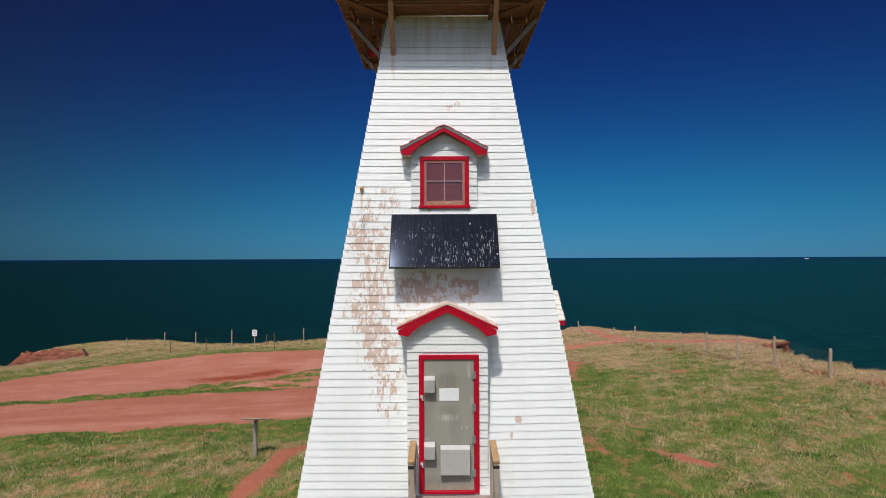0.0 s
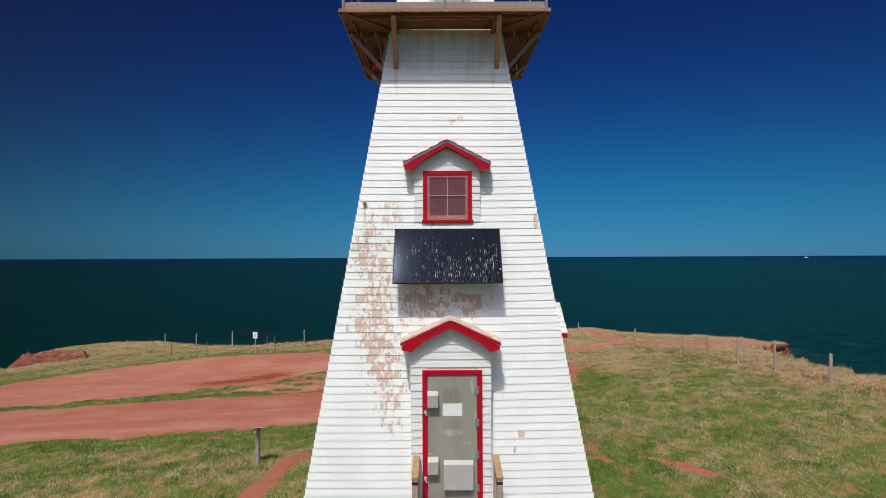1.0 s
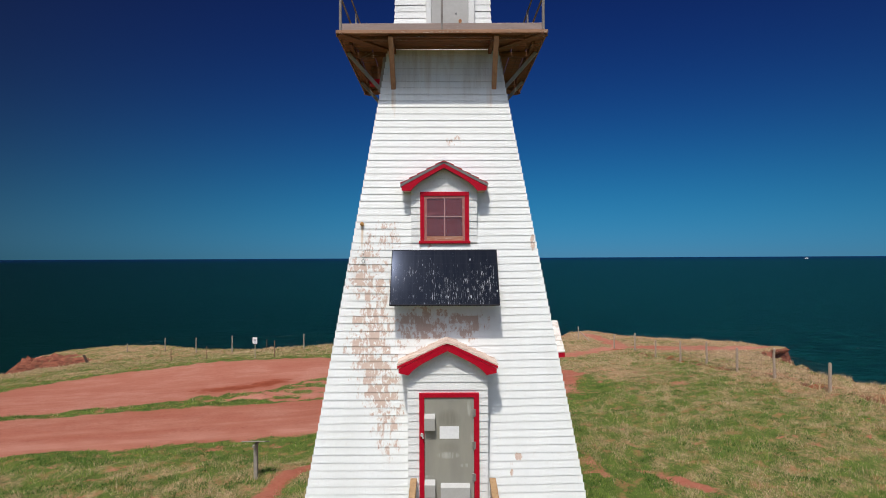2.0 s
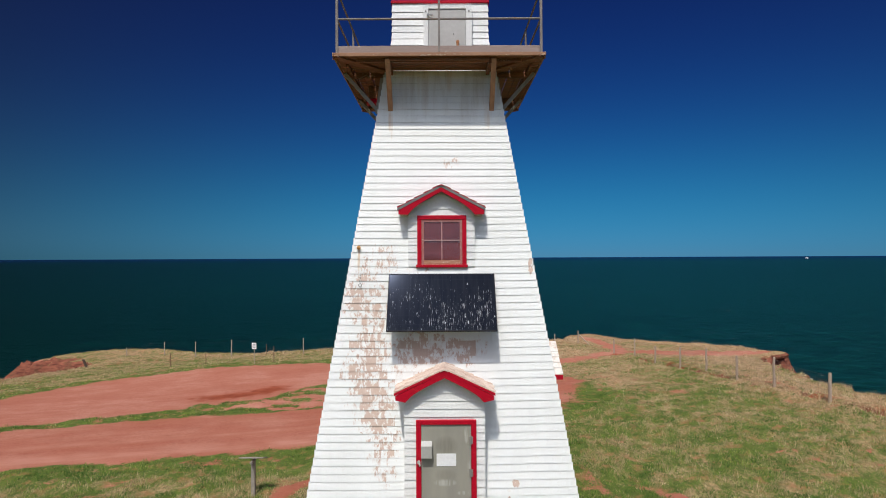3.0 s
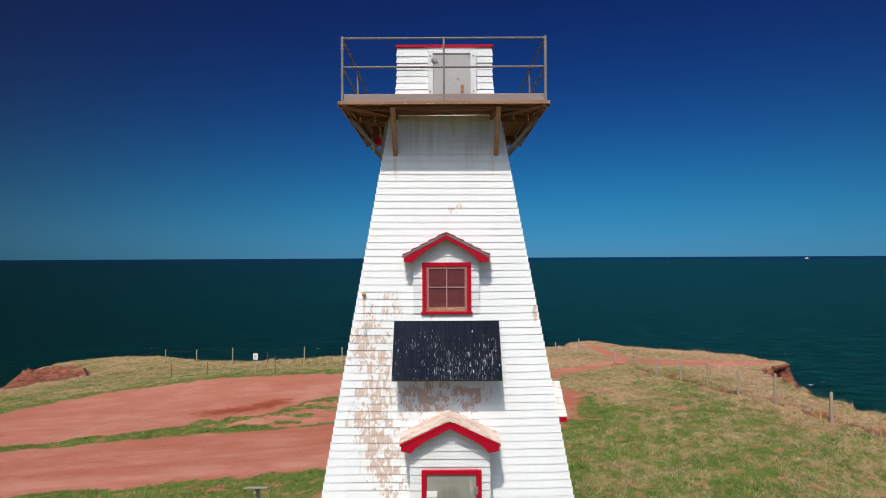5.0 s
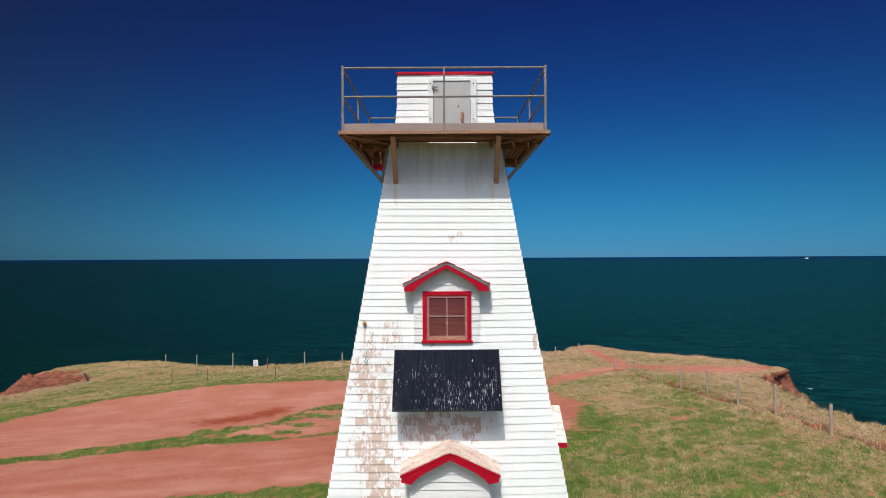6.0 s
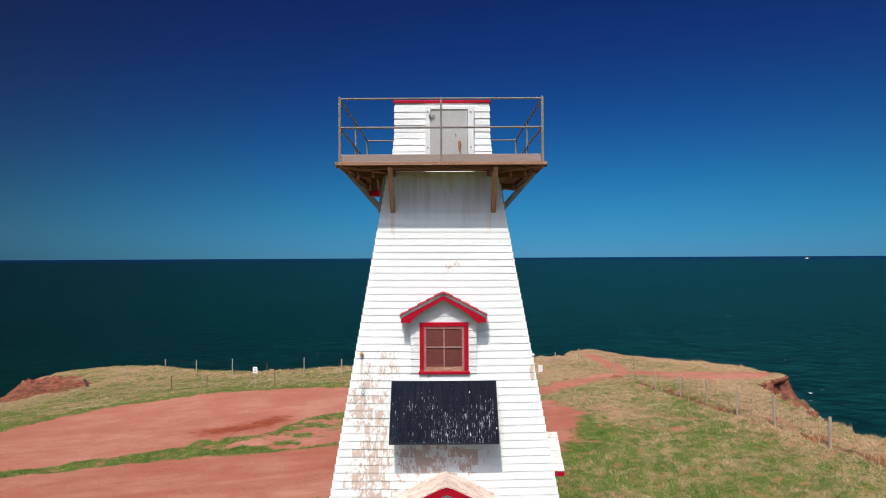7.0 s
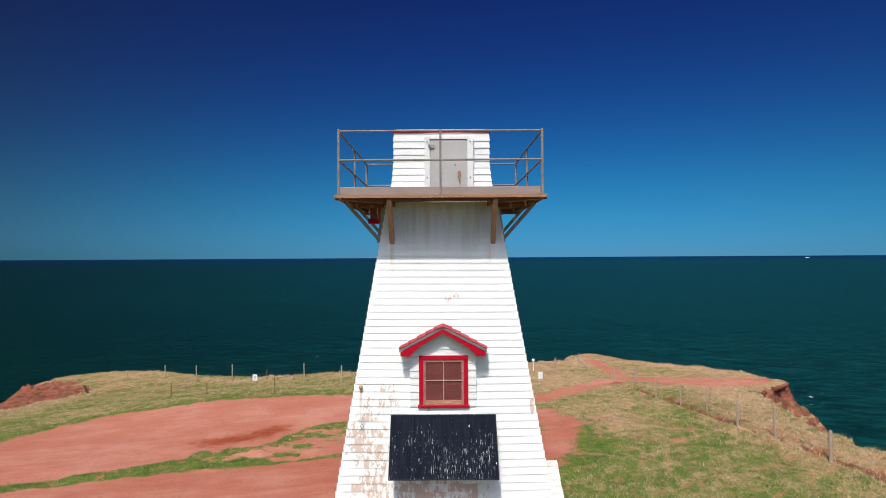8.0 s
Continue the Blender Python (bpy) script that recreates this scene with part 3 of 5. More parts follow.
def dirtiness(x, y):
    wob = 0.35 * rough(x, y, 3.0, 3) + 0.2 * rough(x, y, 0.9, 4)
    soil = np.clip(0.5 - (polygon_distance(x, y, LOT) + 0.6 * wob) * 0.8, 0, 1)
    soil = np.maximum(soil, np.clip(0.5 - (polygon_distance(x, y, LANE) + 0.35 * wob) * 0.9, 0, 1))
    # scuffed ground where the lot runs into the lane, with wisps of grass along both
    between = np.clip(1.7 - 1.7 * np.hypot((x + 6.6) / 6.6, (y - 28.9) / 4.2) ** 2, 0, 1)
    along, across = 0.92 * x + 0.39 * y, 0.92 * y - 0.39 * x
    wisp = 0.66 + 0.42 * rough(0.45 * along, across, 1.7, 9) + 0.22 * rough(along, 1.4 * across, 0.7, 19)
    wisp = wisp - 0.34 * np.exp(-(line_distance(x, y, [(-10.5, 24.4), (-7.4, 25.5), (-4.6, 26.5)]) / 0.45) ** 2) - 0.3 * np.exp(-(line_distance(x, y, [(-11.6, 27.6), (-9, 29.6), (-6.6, 32.8)]) / 0.7) ** 2)
    soil = np.maximum(soil, between * wisp)
    soil = np.maximum(soil, np.clip((-39.5 - x + 1.2 * wob) * 0.6, 0, 1) * ((y > 50) & (y < 58)))
    spots = rough(1.2 * x, 0.8 * y, 1.9, 31) + 0.5 * rough(1.4 * x, y, 0.7, 32)
    soil = np.maximum(soil, np.clip(0.28 + (spots - 0.6 - 0.22 * (x > 3.5)) * 0.42, 0, 0.54) * np.where(y < 40, 1.0, 0.88 * (x < 0)))
    for line, half, share in SCUFFS:
        soil = np.maximum(soil, share * np.clip(1.25 - line_distance(x, y, line) / half + 0.9 * wob, 0, 1))
    for line, half in TRACKS:
        soil = np.maximum(soil, np.clip(0.5 - (line_distance(x, y, line) - half + 0.7 * min(1.0, half) * wob) * (0.38 / max(half, 0.3)), 0, 1))
    return soil


def terrain(x, y):
    """Height of the ground, its soil share, and the distance past the cliff edge."""
    off = polygon_distance(x, y, LAND) + 0.2 * rough(x, y, 5.0, 1) + 0.12 * rough(x, y, 1.4, 2)
    fence = line_distance(x, y, TRACKS[6][0])
    flat = np.clip(0.5 + np.minimum(polygon_distance(x, y, LANE), polygon_distance(x, y, LOT)), 0.15, 1)
    h = lie(x, y) + flat * (0.07 * rough(x, y, 5.0, 5) + 0.035 * rough(x, y, 1.3, 6))
    h = h - 0.38 * np.clip(0.6 + 0.9 * rough(x, y, 2.2, 61), 0, 1) * np.exp(-((fence / 0.22) ** 2)) + 0.10 * np.exp(-(((fence - 0.55) / 0.35) ** 2))
    over = np.clip(off, 0, None)
    crag = 1 + 0.24 * np.clip(rough(x, y, 2.6, 7), -1.5, 1.5)
    fall = np.minimum(over * 3.0, 1.0) + np.clip(over - 0.33, 0, None) * 1.35 * crag + np.clip(over, 0, 1) * (0.22 * rough(x, y, 1.5, 8) + 0.12 * rough(x, y, 0.75, 10))
    scarp = np.clip((-37.5 - x) * 0.4, 0, 1) * np.clip((58.0 - y) * 0.5, 0, 1) * (y > 48)
    h = h + scarp * (0.36 * rough(x, y, 2.2, 41) + 0.24 * rough(x, y, 0.9, 42))
    return np.maximum(h - fall, SEA_Z - 1.5), off


def strawiness(x, y, off):
    """How dry the grass stands: straw on the bank and the far point, lush beside the tower."""
    patch = 0.3 * rough(x, 0.8 * y, 7.0, 21) + 0.45 * rough(1.3 * x, 0.7 * y, 2.2, 22) + 0.5 * rough(1.5 * x, 0.7 * y, 0.8, 23)
    bank = np.clip(1 - np.abs(off + 2.0) / 3.2, 0, 1)
    lush = np.exp(-((x - 2.6) ** 2 / 6 + (y - 12) ** 2 / 14)) + np.exp(-((x - 6.6) ** 2 / 3 + (y - 28) ** 2 / 14)) + 0.9 * np.exp(-(polygon_distance(x, y, LANE) / 1.6) ** 2) + 0.5 * np.exp(-(polygon_distance(x, y, LOT) / 1.5) ** 2)
    tan = np.exp(-((x - 9.5) ** 2 / 5 + (y - 32) ** 2 / 20)) + 0.9 * np.exp(-((x - 9.5) ** 2 / 9 + (y - 48) ** 2 / 12))
    return np.clip(0.37 + 0.03 * (x < -3) - 0.08 * ((x < -3) & (y > 36)) + np.where(x < 0, 0.36, 0.29) * patch + 0.52 * bank * np.where(x < 0, 0.35, 1.0) - 0.7 * lush + 0.5 * tan + 0.15 * (y > 36) + 0.15 * ((y > 43) & (x > 6)), 0, 1), patch, bank, lush


def make_ground():
    xs = np.concatenate([np.arange(-70, -46, 2.0), np.arange(-46, 33, 0.17), np.arange(33, 60, 2.0)])
    ys = np.concatenate([np.arange(-60, -12, 2.0), np.arange(-12, 8, 0.25), np.arange(8, 68, 0.17), np.arange(68, 90, 2.0)])
    gx, gy = np.meshgrid(xs, ys)
    x, y = gx.ravel(), gy.ravel()
    z, off = terrain(x, y)
    nx, ny = len(xs), len(ys)
    i = (np.arange(ny - 1)[:, None] * nx + np.arange(nx - 1)).ravel()
    faces = np.stack([i, i + 1, i + nx + 1, i + nx], 1)
    data = bpy.data.meshes.new("ground")
    data.vertices.add(len(x))
    data.vertices.foreach_set("co", np.stack([x, y, z], 1).ravel())
    data.loops.add(faces.size)
    data.loops.foreach_set("vertex_index", faces.ravel())
    data.polygons.add(len(faces))
    data.polygons.foreach_set("loop_start", np.arange(len(faces)) * 4)
    data.update(calc_edges=True)
    data.polygons.foreach_set("use_smooth", np.ones(len(faces), bool))
    soil = dirtiness(x, y)
    data.attributes.new("dirt", "FLOAT", "POINT").data.foreach_set("value", soil)
    data.attributes.new("straw", "FLOAT", "POINT").data.foreach_set("value", strawiness(x, y, off)[0])
    wet = np.clip(1.2 - line_distance(x, y, [(-12.4, 29.9), (-11.2, 30.5), (-10.5, 31.2), (-9.8, 32.4)]) / 1.05 + 0.35 * rough(x, y, 1.3, 12), 0, 1)
    # darker soil: wet patch, lane and tracks, plus shade painted along the fence ledge
    data.attributes.new("damp_shade", "FLOAT", "POINT").data.foreach_set("value", np.maximum(np.clip(1.25 * wet, 0, 1), 0.28 * np.clip(0.5 - polygon_distance(x, y, LANE), 0, 1) * np.clip(0.8 + 0.3 * rough(0.3 * x, y, 2.0, 14), 0, 1.3)) + 0.85 * (line_distance(x, y, TRACKS[6][0]) < 0.8) + 0.2 * ((x > 3.0) & (y < 40)) + 0.2 * ((x > -9.0) & (x < -2.0) & (y < 18.5)) + 0.25 * (line_distance(x, y, TRACKS[0][0]) < 1.2))
    # the crumbling scarp on the far side of the lot, turf slipping down it in places
    raw = np.clip((-37.2 - x) * 0.8 + 0.5, 0, 1) * np.clip((58.6 - y) * 0.6, 0, 1) * (y > 47) * np.clip(0.95 + 0.5 * rough(x, y, 2.1, 43), 0, 1)
    data.attributes.new("raw", "FLOAT", "POINT").data.foreach_set("value", raw)
    dust = np.exp(-(line_distance(x, y, [(-24, 12.6), (-13.2, 17.6), (-8.8, 18.8), (-5.0, 20.0), (2, 21.5)]) / 0.55) ** 2) + 0.6 * np.exp(-(line_distance(x, y, [(-24, 14.6), (-13.2, 19.6), (-8.8, 20.9), (-5.0, 22.0), (2, 23.6)]) / 0.3) ** 2)
    data.attributes.new("dust", "FLOAT", "POINT").data.foreach_set("value", np.clip(dust * (0.8 + 0.4 * rough(x, y, 2.5, 71)), 0, 1))
    data.materials.append(SOIL)
    return tagged(new("ground", data), "red soil headland with rough grass, a dirt lot and crumbling cliffs", "ground", kind="structure")


def make_sea():
    bm = B()
    r, far = 6000, 4990
    bm.faces.new([bm.verts.new(p) for p in ((-r, -far, SEA_Z), (r, -far, SEA_Z), (r, far, SEA_Z), (-r, far, SEA_Z))])
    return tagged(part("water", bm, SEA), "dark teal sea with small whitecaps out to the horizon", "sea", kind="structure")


def make_turf_edge():
    """Sod that overhangs the broken cliff at the point."""
    bm = B()
    line = [Vector((22.0, 38.8, 0)), Vector((23.2, 40.4, 0)), Vector((24.9, 41.9, 0)), Vector((26.3, 43.2, 0)), Vector((27.3, 44.6, 0)), Vector((27.7, 46.2, 0))]
    rows = []
    n = 60
    for k in range(n + 1):
        f = k / n * (len(line) - 1)
        i = min(int(f), len(line) - 2)
        p = line[i].lerp(line[i + 1], f - i)
        d = (line[i + 1] - line[i]).normalized()
        out = Vector((d.y, -d.x, 0))
        w = 0.26 + 0.1 * math.sin(k * 0.9) + 0.12 * math.sin(k * 2.3 + 1)
        z = float(lie(np.array([p.x]), np.array([p.y]))[0])
        prof = ((-0.7, 0.04), (0.0, 0.07), (w * 0.7, 0.03), (w, -0.10), (w * 0.8, -0.27), (0.1, -0.36 - 0.05 * math.sin(k * 1.7)), (-0.6, -0.3))
        rows.append([bm.verts.new(p + out * a + Vector((0, 0, z + b + 0.02 * math.sin(3.1 * k + 5 * a)))) for a, b in prof])
    for a, b in zip(rows, rows[1:]):
        for i in range(len(a) - 1):
            bm.faces.new((a[i], a[i + 1], b[i + 1], b[i]))
    bmesh.ops.recalc_face_normals(bm, faces=bm.faces)
    ob = part("turf_edge", bm, SOIL)
    ob.data.attributes.new("straw", "FLOAT", "POINT").data.foreach_set("value", np.full(len(ob.data.vertices), 0.75))
    return tagged(ob, "overhanging sod at the broken red cliff edge", "turf", kind="structure")


make_ground()
make_turf_edge()
make_sea()


# ---- lighthouse ----
CX, CY = 0.042, 10.97


def half(z):
    """Half the width of the tower at a height."""
    return 1.171 + 0.1595 * (8.33 - z)


def wall_y(z):
    return 9.787 - 0.170 * (8.33 - z)


TOWER = thing("lighthouse", "white shingled square wooden lighthouse with red trim and peeling paint", "lighthouse", at=(CX, CY, 0))
TOWER_INV = Matrix.Translation((-CX, -CY, 0))


def tpart(name, bm, material, parent=None, label=""):
    """A part of the lighthouse, given in world places."""
    bmesh.ops.transform(bm, matrix=TOWER_INV, verts=bm.verts)
    return part(name, bm, material, TOWER if parent is None else parent, label)


Z_LOW, Z_TOP = -0.23, 9.40


def course_feet():
    """Heights of the feet of the courses, from the ground up: laid wider above than below."""
    feet, z = [], 8.284
    while z > Z_LOW:
        feet.append(z)
        z -= 0.1232 if z > 4.15 else 0.1212 if z > 2.7 else 0.118
    feet.reverse()
    while feet[-1] + 0.124 < Z_TOP - 0.03:
        feet.append(feet[-1] + 0.124)
    return feet


COURSES = course_feet()
SLANT = math.atan(0.170)


def open_spans(z):
    """Stretches of x at a height that the porch and the dormer take up on the front."""
    out = []
    if z < 3.75:
        out.append((-0.50, 0.67))
    if 5.86 < z < 6.75:
        out.append((-0.44, 0.52))
    return out


def lift(x, z):
    """The courses were not laid quite level: they rise towards both corners, more so low down."""
    up = max(0.0, 0.006 * (7.6 - z))
    up = min(0.018, up) if x > CX else min(0.010, up) * min(1.0, max(0.0, (z - 3.4) / 1.3))
    return up * abs(x - CX) - min(0.006, max(0.0, 0.006 * (z - 6.6))) * (x - CX)


def shingle_verts(x0, x1, za, zb, proud, lean=0.0, front=True):
    """The wedge of one shingle on the front: foot at za, head at zb."""
    ups = (lift(x0, za), lift(x1, za), lift(x1, zb), lift(x0, zb)) if front else (0, 0, 0, 0)
    ya, yb = (wall_y(za), wall_y(zb)) if front else (CY - half(za), CY - half(zb))
    return [(x0, ya - proud, za + lean + ups[0]), (x1, ya - proud, za - lean + ups[1]), (x1, yb - 0.003, zb + ups[2]), (x0, yb - 0.003, zb + ups[3]),
            (x0, ya + 0.004, za + 0.002 + lean + ups[0]), (x1, ya + 0.004, za + 0.002 - lean + ups[1])]


WEDGE_FACES = ((0, 1, 2, 3), (1, 0, 4, 5), (0, 3, 4), (1, 5, 2))


def make_tower():
    # the wall core, a square frustum per side
    a, b = half(Z_LOW), half(Z_TOP)
    turns = (("wall_front", 0), ("wall_side", 90), ("wall_back", 180), ("wall_side", 270))
    walls = []
    for name, deg in turns:
        bm = B()
        ya, yb = (wall_y(Z_LOW) - CY, wall_y(Z_TOP) - CY) if deg == 0 else (-a, -b)
        prism(bm, [(-a, ya, Z_LOW), (a, ya, Z_LOW), (b, yb, Z_TOP), (-b, yb, Z_TOP)], (0, 0.12, 0.02))
        m = Matrix.Rotation(radians(deg), 4, "Z")
        bmesh.ops.transform(bm, matrix=m, verts=bm.verts)
        walls.append(part(name, bm, WHITE, TOWER))
    rnd = random.Random(5)
    singles = []
    step = 0.1205
    for side, deg in ((0, 0), (1, 90), (2, 180), (3, 270)):
        rest = B()
        for za, above in zip(COURSES, COURSES[1:] + [Z_TOP]):
            zb = min(above + 0.005, Z_TOP)
            hw = half(za) + (0.004 if side == 0 else -0.01)
            course = rest
            x = CX - hw
            sag = rnd.uniform(-0.002, 0.002)
            while x < CX + hw - 0.02:
                w = rnd.uniform(0.075, 0.17) if side == 0 else 0.6
                x1 = min(x + w, CX + hw)
                if CX + hw - x1 < 0.05:
                    x1 = CX + hw
                lean, proud, drop = rnd.uniform(-0.0012, 0.0012), rnd.uniform(0.0115, 0.0145), rnd.uniform(-0.0009, 0.0009) + sag
                mid, za2 = (x + x1) / 2, za + drop
                spans = open_spans(za + 0.06) if side == 0 else []
                pieces = [(x, x1)]
                for s0, s1 in spans:
                    cut = []
                    for p0, p1 in pieces:
                        if p1 <= s0 or p0 >= s1:
                            cut.append((p0, p1))
                        else:
                            if p0 < s0:
                                cut.append((p0, s0))
                            if p1 > s1:
                                cut.append((s1, p1))
                    pieces = cut
                for p0, p1 in pieces:
                    if p1 - p0 < 0.012:
                        continue
                    if side == 0 and -1.62 < mid < -0.72 and 2.75 < za < 6.1 and len(singles) < 290:
                        singles.append((p0, p1, za2, zb, proud))
                        continue
                    verts = [course.verts.new(Vector(v) - Vector((CX, CY, 0))) for v in shingle_verts(p0 + 0.0006, p1 - 0.0006, za2, zb, proud, lean, side == 0)]
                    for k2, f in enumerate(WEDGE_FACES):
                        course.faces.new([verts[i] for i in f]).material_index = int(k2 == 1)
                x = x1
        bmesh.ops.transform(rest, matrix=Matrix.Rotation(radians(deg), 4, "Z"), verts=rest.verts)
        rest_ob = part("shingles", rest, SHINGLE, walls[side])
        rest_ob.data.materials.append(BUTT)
        tagged(rest_ob, kind="stuff")
    # single shingles of the weathered corner share one wedge, one metre wide
    data = bpy.data.meshes.new("shingle")
    data.from_pydata([(-0.5, -0.015, 0), (0.5, -0.015, 0), (0.5, -0.003, step * 1.03), (-0.5, -0.003, step * 1.03), (-0.5, 0.004, 0.002), (0.5, 0.004, 0.002)], [], WEDGE_FACES)
    data.materials.append(SHINGLE_ONE)
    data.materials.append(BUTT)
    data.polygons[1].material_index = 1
    for p0, p1, za, zb, proud in singles:
        rise = (lift(p1, za) - lift(p0, za)) / (p1 - p0)
        tall = (zb - za) / step / 1.03
        za += lift((p0 + p1) / 2, za)
        ob = new("shingle", data)
        ob.parent = walls[0]
        ob.location = ((p0 + p1) / 2 - CX, wall_y(za) - CY, za)
        ob.rotation_euler = (-SLANT, radians(rnd.uniform(-0.4, 0.4)) - rise, 0)
        ob.scale = (p1 - p0 - 0.0015, proud / 0.015 * rnd.uniform(0.75, 1.2), tall)
    return walls


make_tower()


def gable_boards(parent, cx, yf, hw, z0, eave, apex, opening, pitch, seedling, first):
    """Lapped boards on an upright gable front, with a gap for an opening (x0, x1, z0, z1)."""
    rnd = random.Random(seedling)
    ox0, ox1, oz0, oz1 = opening
    z = first
    while z < apex - 0.03:
        zb = min(z + pitch * 1.04, apex)
        def reach(zz):
            return hw if zz <= eave else max(0.02, hw * (apex - zz) / (apex - eave))
        spans = [(-1, 1)] if (z >= oz1 - 0.02 or zb <= oz0 + 0.02) else None
        pieces = [((cx - reach(z), cx + reach(z)), (cx - reach(zb), cx + reach(zb)))] if spans else [((cx - hw, ox0), (cx - hw, ox0)), ((ox1, cx + hw), (ox1, cx + hw))]
        for (a0, a1), (b0, b1) in pieces:
            p = rnd.uniform(0.011, 0.016)
            bm = B()
            v = [bm.verts.new(c) for c in ((a0, yf - p, z), (a1, yf - p, z), (b1, yf - 0.002, zb), (b0, yf - 0.002, zb), (a0, yf + 0.004, z + 0.002), (a1, yf + 0.004, z + 0.002))]
            for k, f in enumerate(WEDGE_FACES):
                bm.faces.new([v[i] for i in f]).material_index = int(k == 1)
            tpart("board", bm, WHITE, parent).data.materials.append(BUTT)
        z += pitch


def gable_hood(name, label, cx, yf, yr, yb, hw, wall_hw, z0, eave, apex, opening, edge_mat, roof_mat, seedling, board, boards_from):
    """A small gabled hood with boarded front and cheeks, red bargeboards and two roof slopes."""
    bm = B()
    wall_apex = apex - 0.10
    wall_eave = wall_apex - (apex - eave) * wall_hw / hw
    ox0, ox1, oz0, oz1 = opening
    # front wall, left and right of the opening, above it and below it, and the cheeks
    d = 0.05
    box(bm, (cx - wall_hw, yf, z0), (ox0, yf + d, wall_eave))
    box(bm, (ox1, yf, z0), (cx + wall_hw, yf + d, wall_eave))
    if oz1 < wall_eave - 0.01:
        box(bm, (ox0, yf, oz1), (ox1, yf + d, wall_eave))
    if oz0 > z0 + 0.01:
        box(bm, (ox0, yf, z0), (ox1, yf + d, oz0))
    prism(bm, [(cx - wall_hw, yf, wall_eave), (cx + wall_hw, yf, wall_eave), (cx, yf, wall_apex)], (0, d, 0))
    for s in (-1, 1):
        xo = cx + s * wall_hw
        box(bm, (min(xo, xo - s * d), yf + d, z0), (max(xo, xo - s * d), yb, wall_eave))
    bmesh.ops.remove_doubles(bm, verts=bm.verts, dist=0.0002)
    body = tpart(name, bm, WHITE, None, label)
    gable_boards(body, cx, yf, wall_hw + 0.004, z0, wall_eave, wall_apex, opening, 0.1226, seedling, boards_from)
    slope = (apex - eave) / hw
    rnd = random.Random(seedling + 70)
    for s in (-1, 1):
        # roof slope with courses of shingles
        n = 5
        for k in range(n):
            f0, f1 = k / n, (k + 1) / n
            rows = B()
            x0, x1 = cx + s * (hw + 0.02) * (1 - f0), cx + s * (hw + 0.02) * (1 - f1)
            za, zb = eave + (apex - eave) * f0, eave + (apex - eave) * f1
            out = [(x0, yr - 0.015, za + 0.036), (x1, yr - 0.015, zb + 0.018), (x1, yr - 0.015, zb - 0.02), (x0, yr - 0.015, za - 0.02)]
            prism(rows, out, (0, yb - yr + 0.1, 0))
            course = tpart("roof_course", rows, roof_mat, body)
            # single shingles laid on the course, their feet uneven
            y = yr - 0.018
            while y < yb + 0.05:
                y1 = y + rnd.uniform(0.08, 0.15)
                tab, out_by, thick = B(), rnd.uniform(-0.008, 0.022), rnd.uniform(0.004, 0.010)
                xt = x0 + s * out_by
                prism(tab, [(xt, y, za + 0.037 - slope * out_by), (x1, y, zb + 0.019), (x1, y, zb + 0.019 + 0.003), (xt, y, za + 0.037 - slope * out_by + thick)], (0, y1 - y - 0.004, 0))
                tpart("shingle", tab, roof_mat, course)
                y = y1
        rim = B()
        xa, xb = cx + s * (hw + 0.022), cx
        prism(rim, [(xa, yr - 0.018, eave + 0.012), (xb, yr - 0.018, apex + 0.012), (xb, yr - 0.018, apex - 0.03), (xa, yr - 0.018, eave - 0.03)], (0, 0.03, 0))
        tpart("roof_edge", rim, edge_mat, body)
        # bargeboard: straight above, swept to an arch below
        low = []
        steps = 9
        for k in range(steps + 1):
            t = k / steps
            xx = hw - 0.155 - (hw - 0.155) * t
            zz = apex - board - (apex - eave) / hw * xx - 0.085 * math.exp(-(hw - 0.155 - xx) / 0.1)
            low.append((cx + s * xx, yr - 0.014, zz))
        out = [(cx, yr - 0.014, apex - 0.03), (cx + s * hw, yr - 0.014, eave - 0.03), (cx + s * hw, yr - 0.014, eave - 0.095)] + low
        bb = B()
        prism(bb, out, (0, 0.028, 0))
        tpart("bargeboard", bb, RED, body)
        # boxed eave behind the board
        so = B()
        box(so, (min(cx + s * (hw - 0.02), cx + s * wall_hw), yr + 0.02, eave - 0.10), (max(cx + s * (hw - 0.02), cx + s * wall_hw), yf + 0.35, eave - 0.06))
        tpart("soffit", so, TAN, body)
    cap = B()
    prism(cap, [(cx - 0.07, yr - 0.03, apex - 0.022), (cx, yr - 0.03, apex + 0.022), (cx + 0.07, yr - 0.03, apex - 0.022), (cx, yr - 0.03, apex - 0.0)], (0, yb - yr + 0.1, 0))
    tpart("ridge_cap", cap, roof_mat, body)
    return body


# window dormer on the upper front
WIN = (-0.338, 0.443, 5.868, 6.675)
DORMER = gable_hood("window_dormer", "white boarded dormer with red swept bargeboards", 0.045, 9.348, 9.215, 9.75, 0.722, 0.565, 5.815, 6.81, 7.203, WIN, ROOF_GREY, RED_WORN, 3, 0.100, 5.8325)


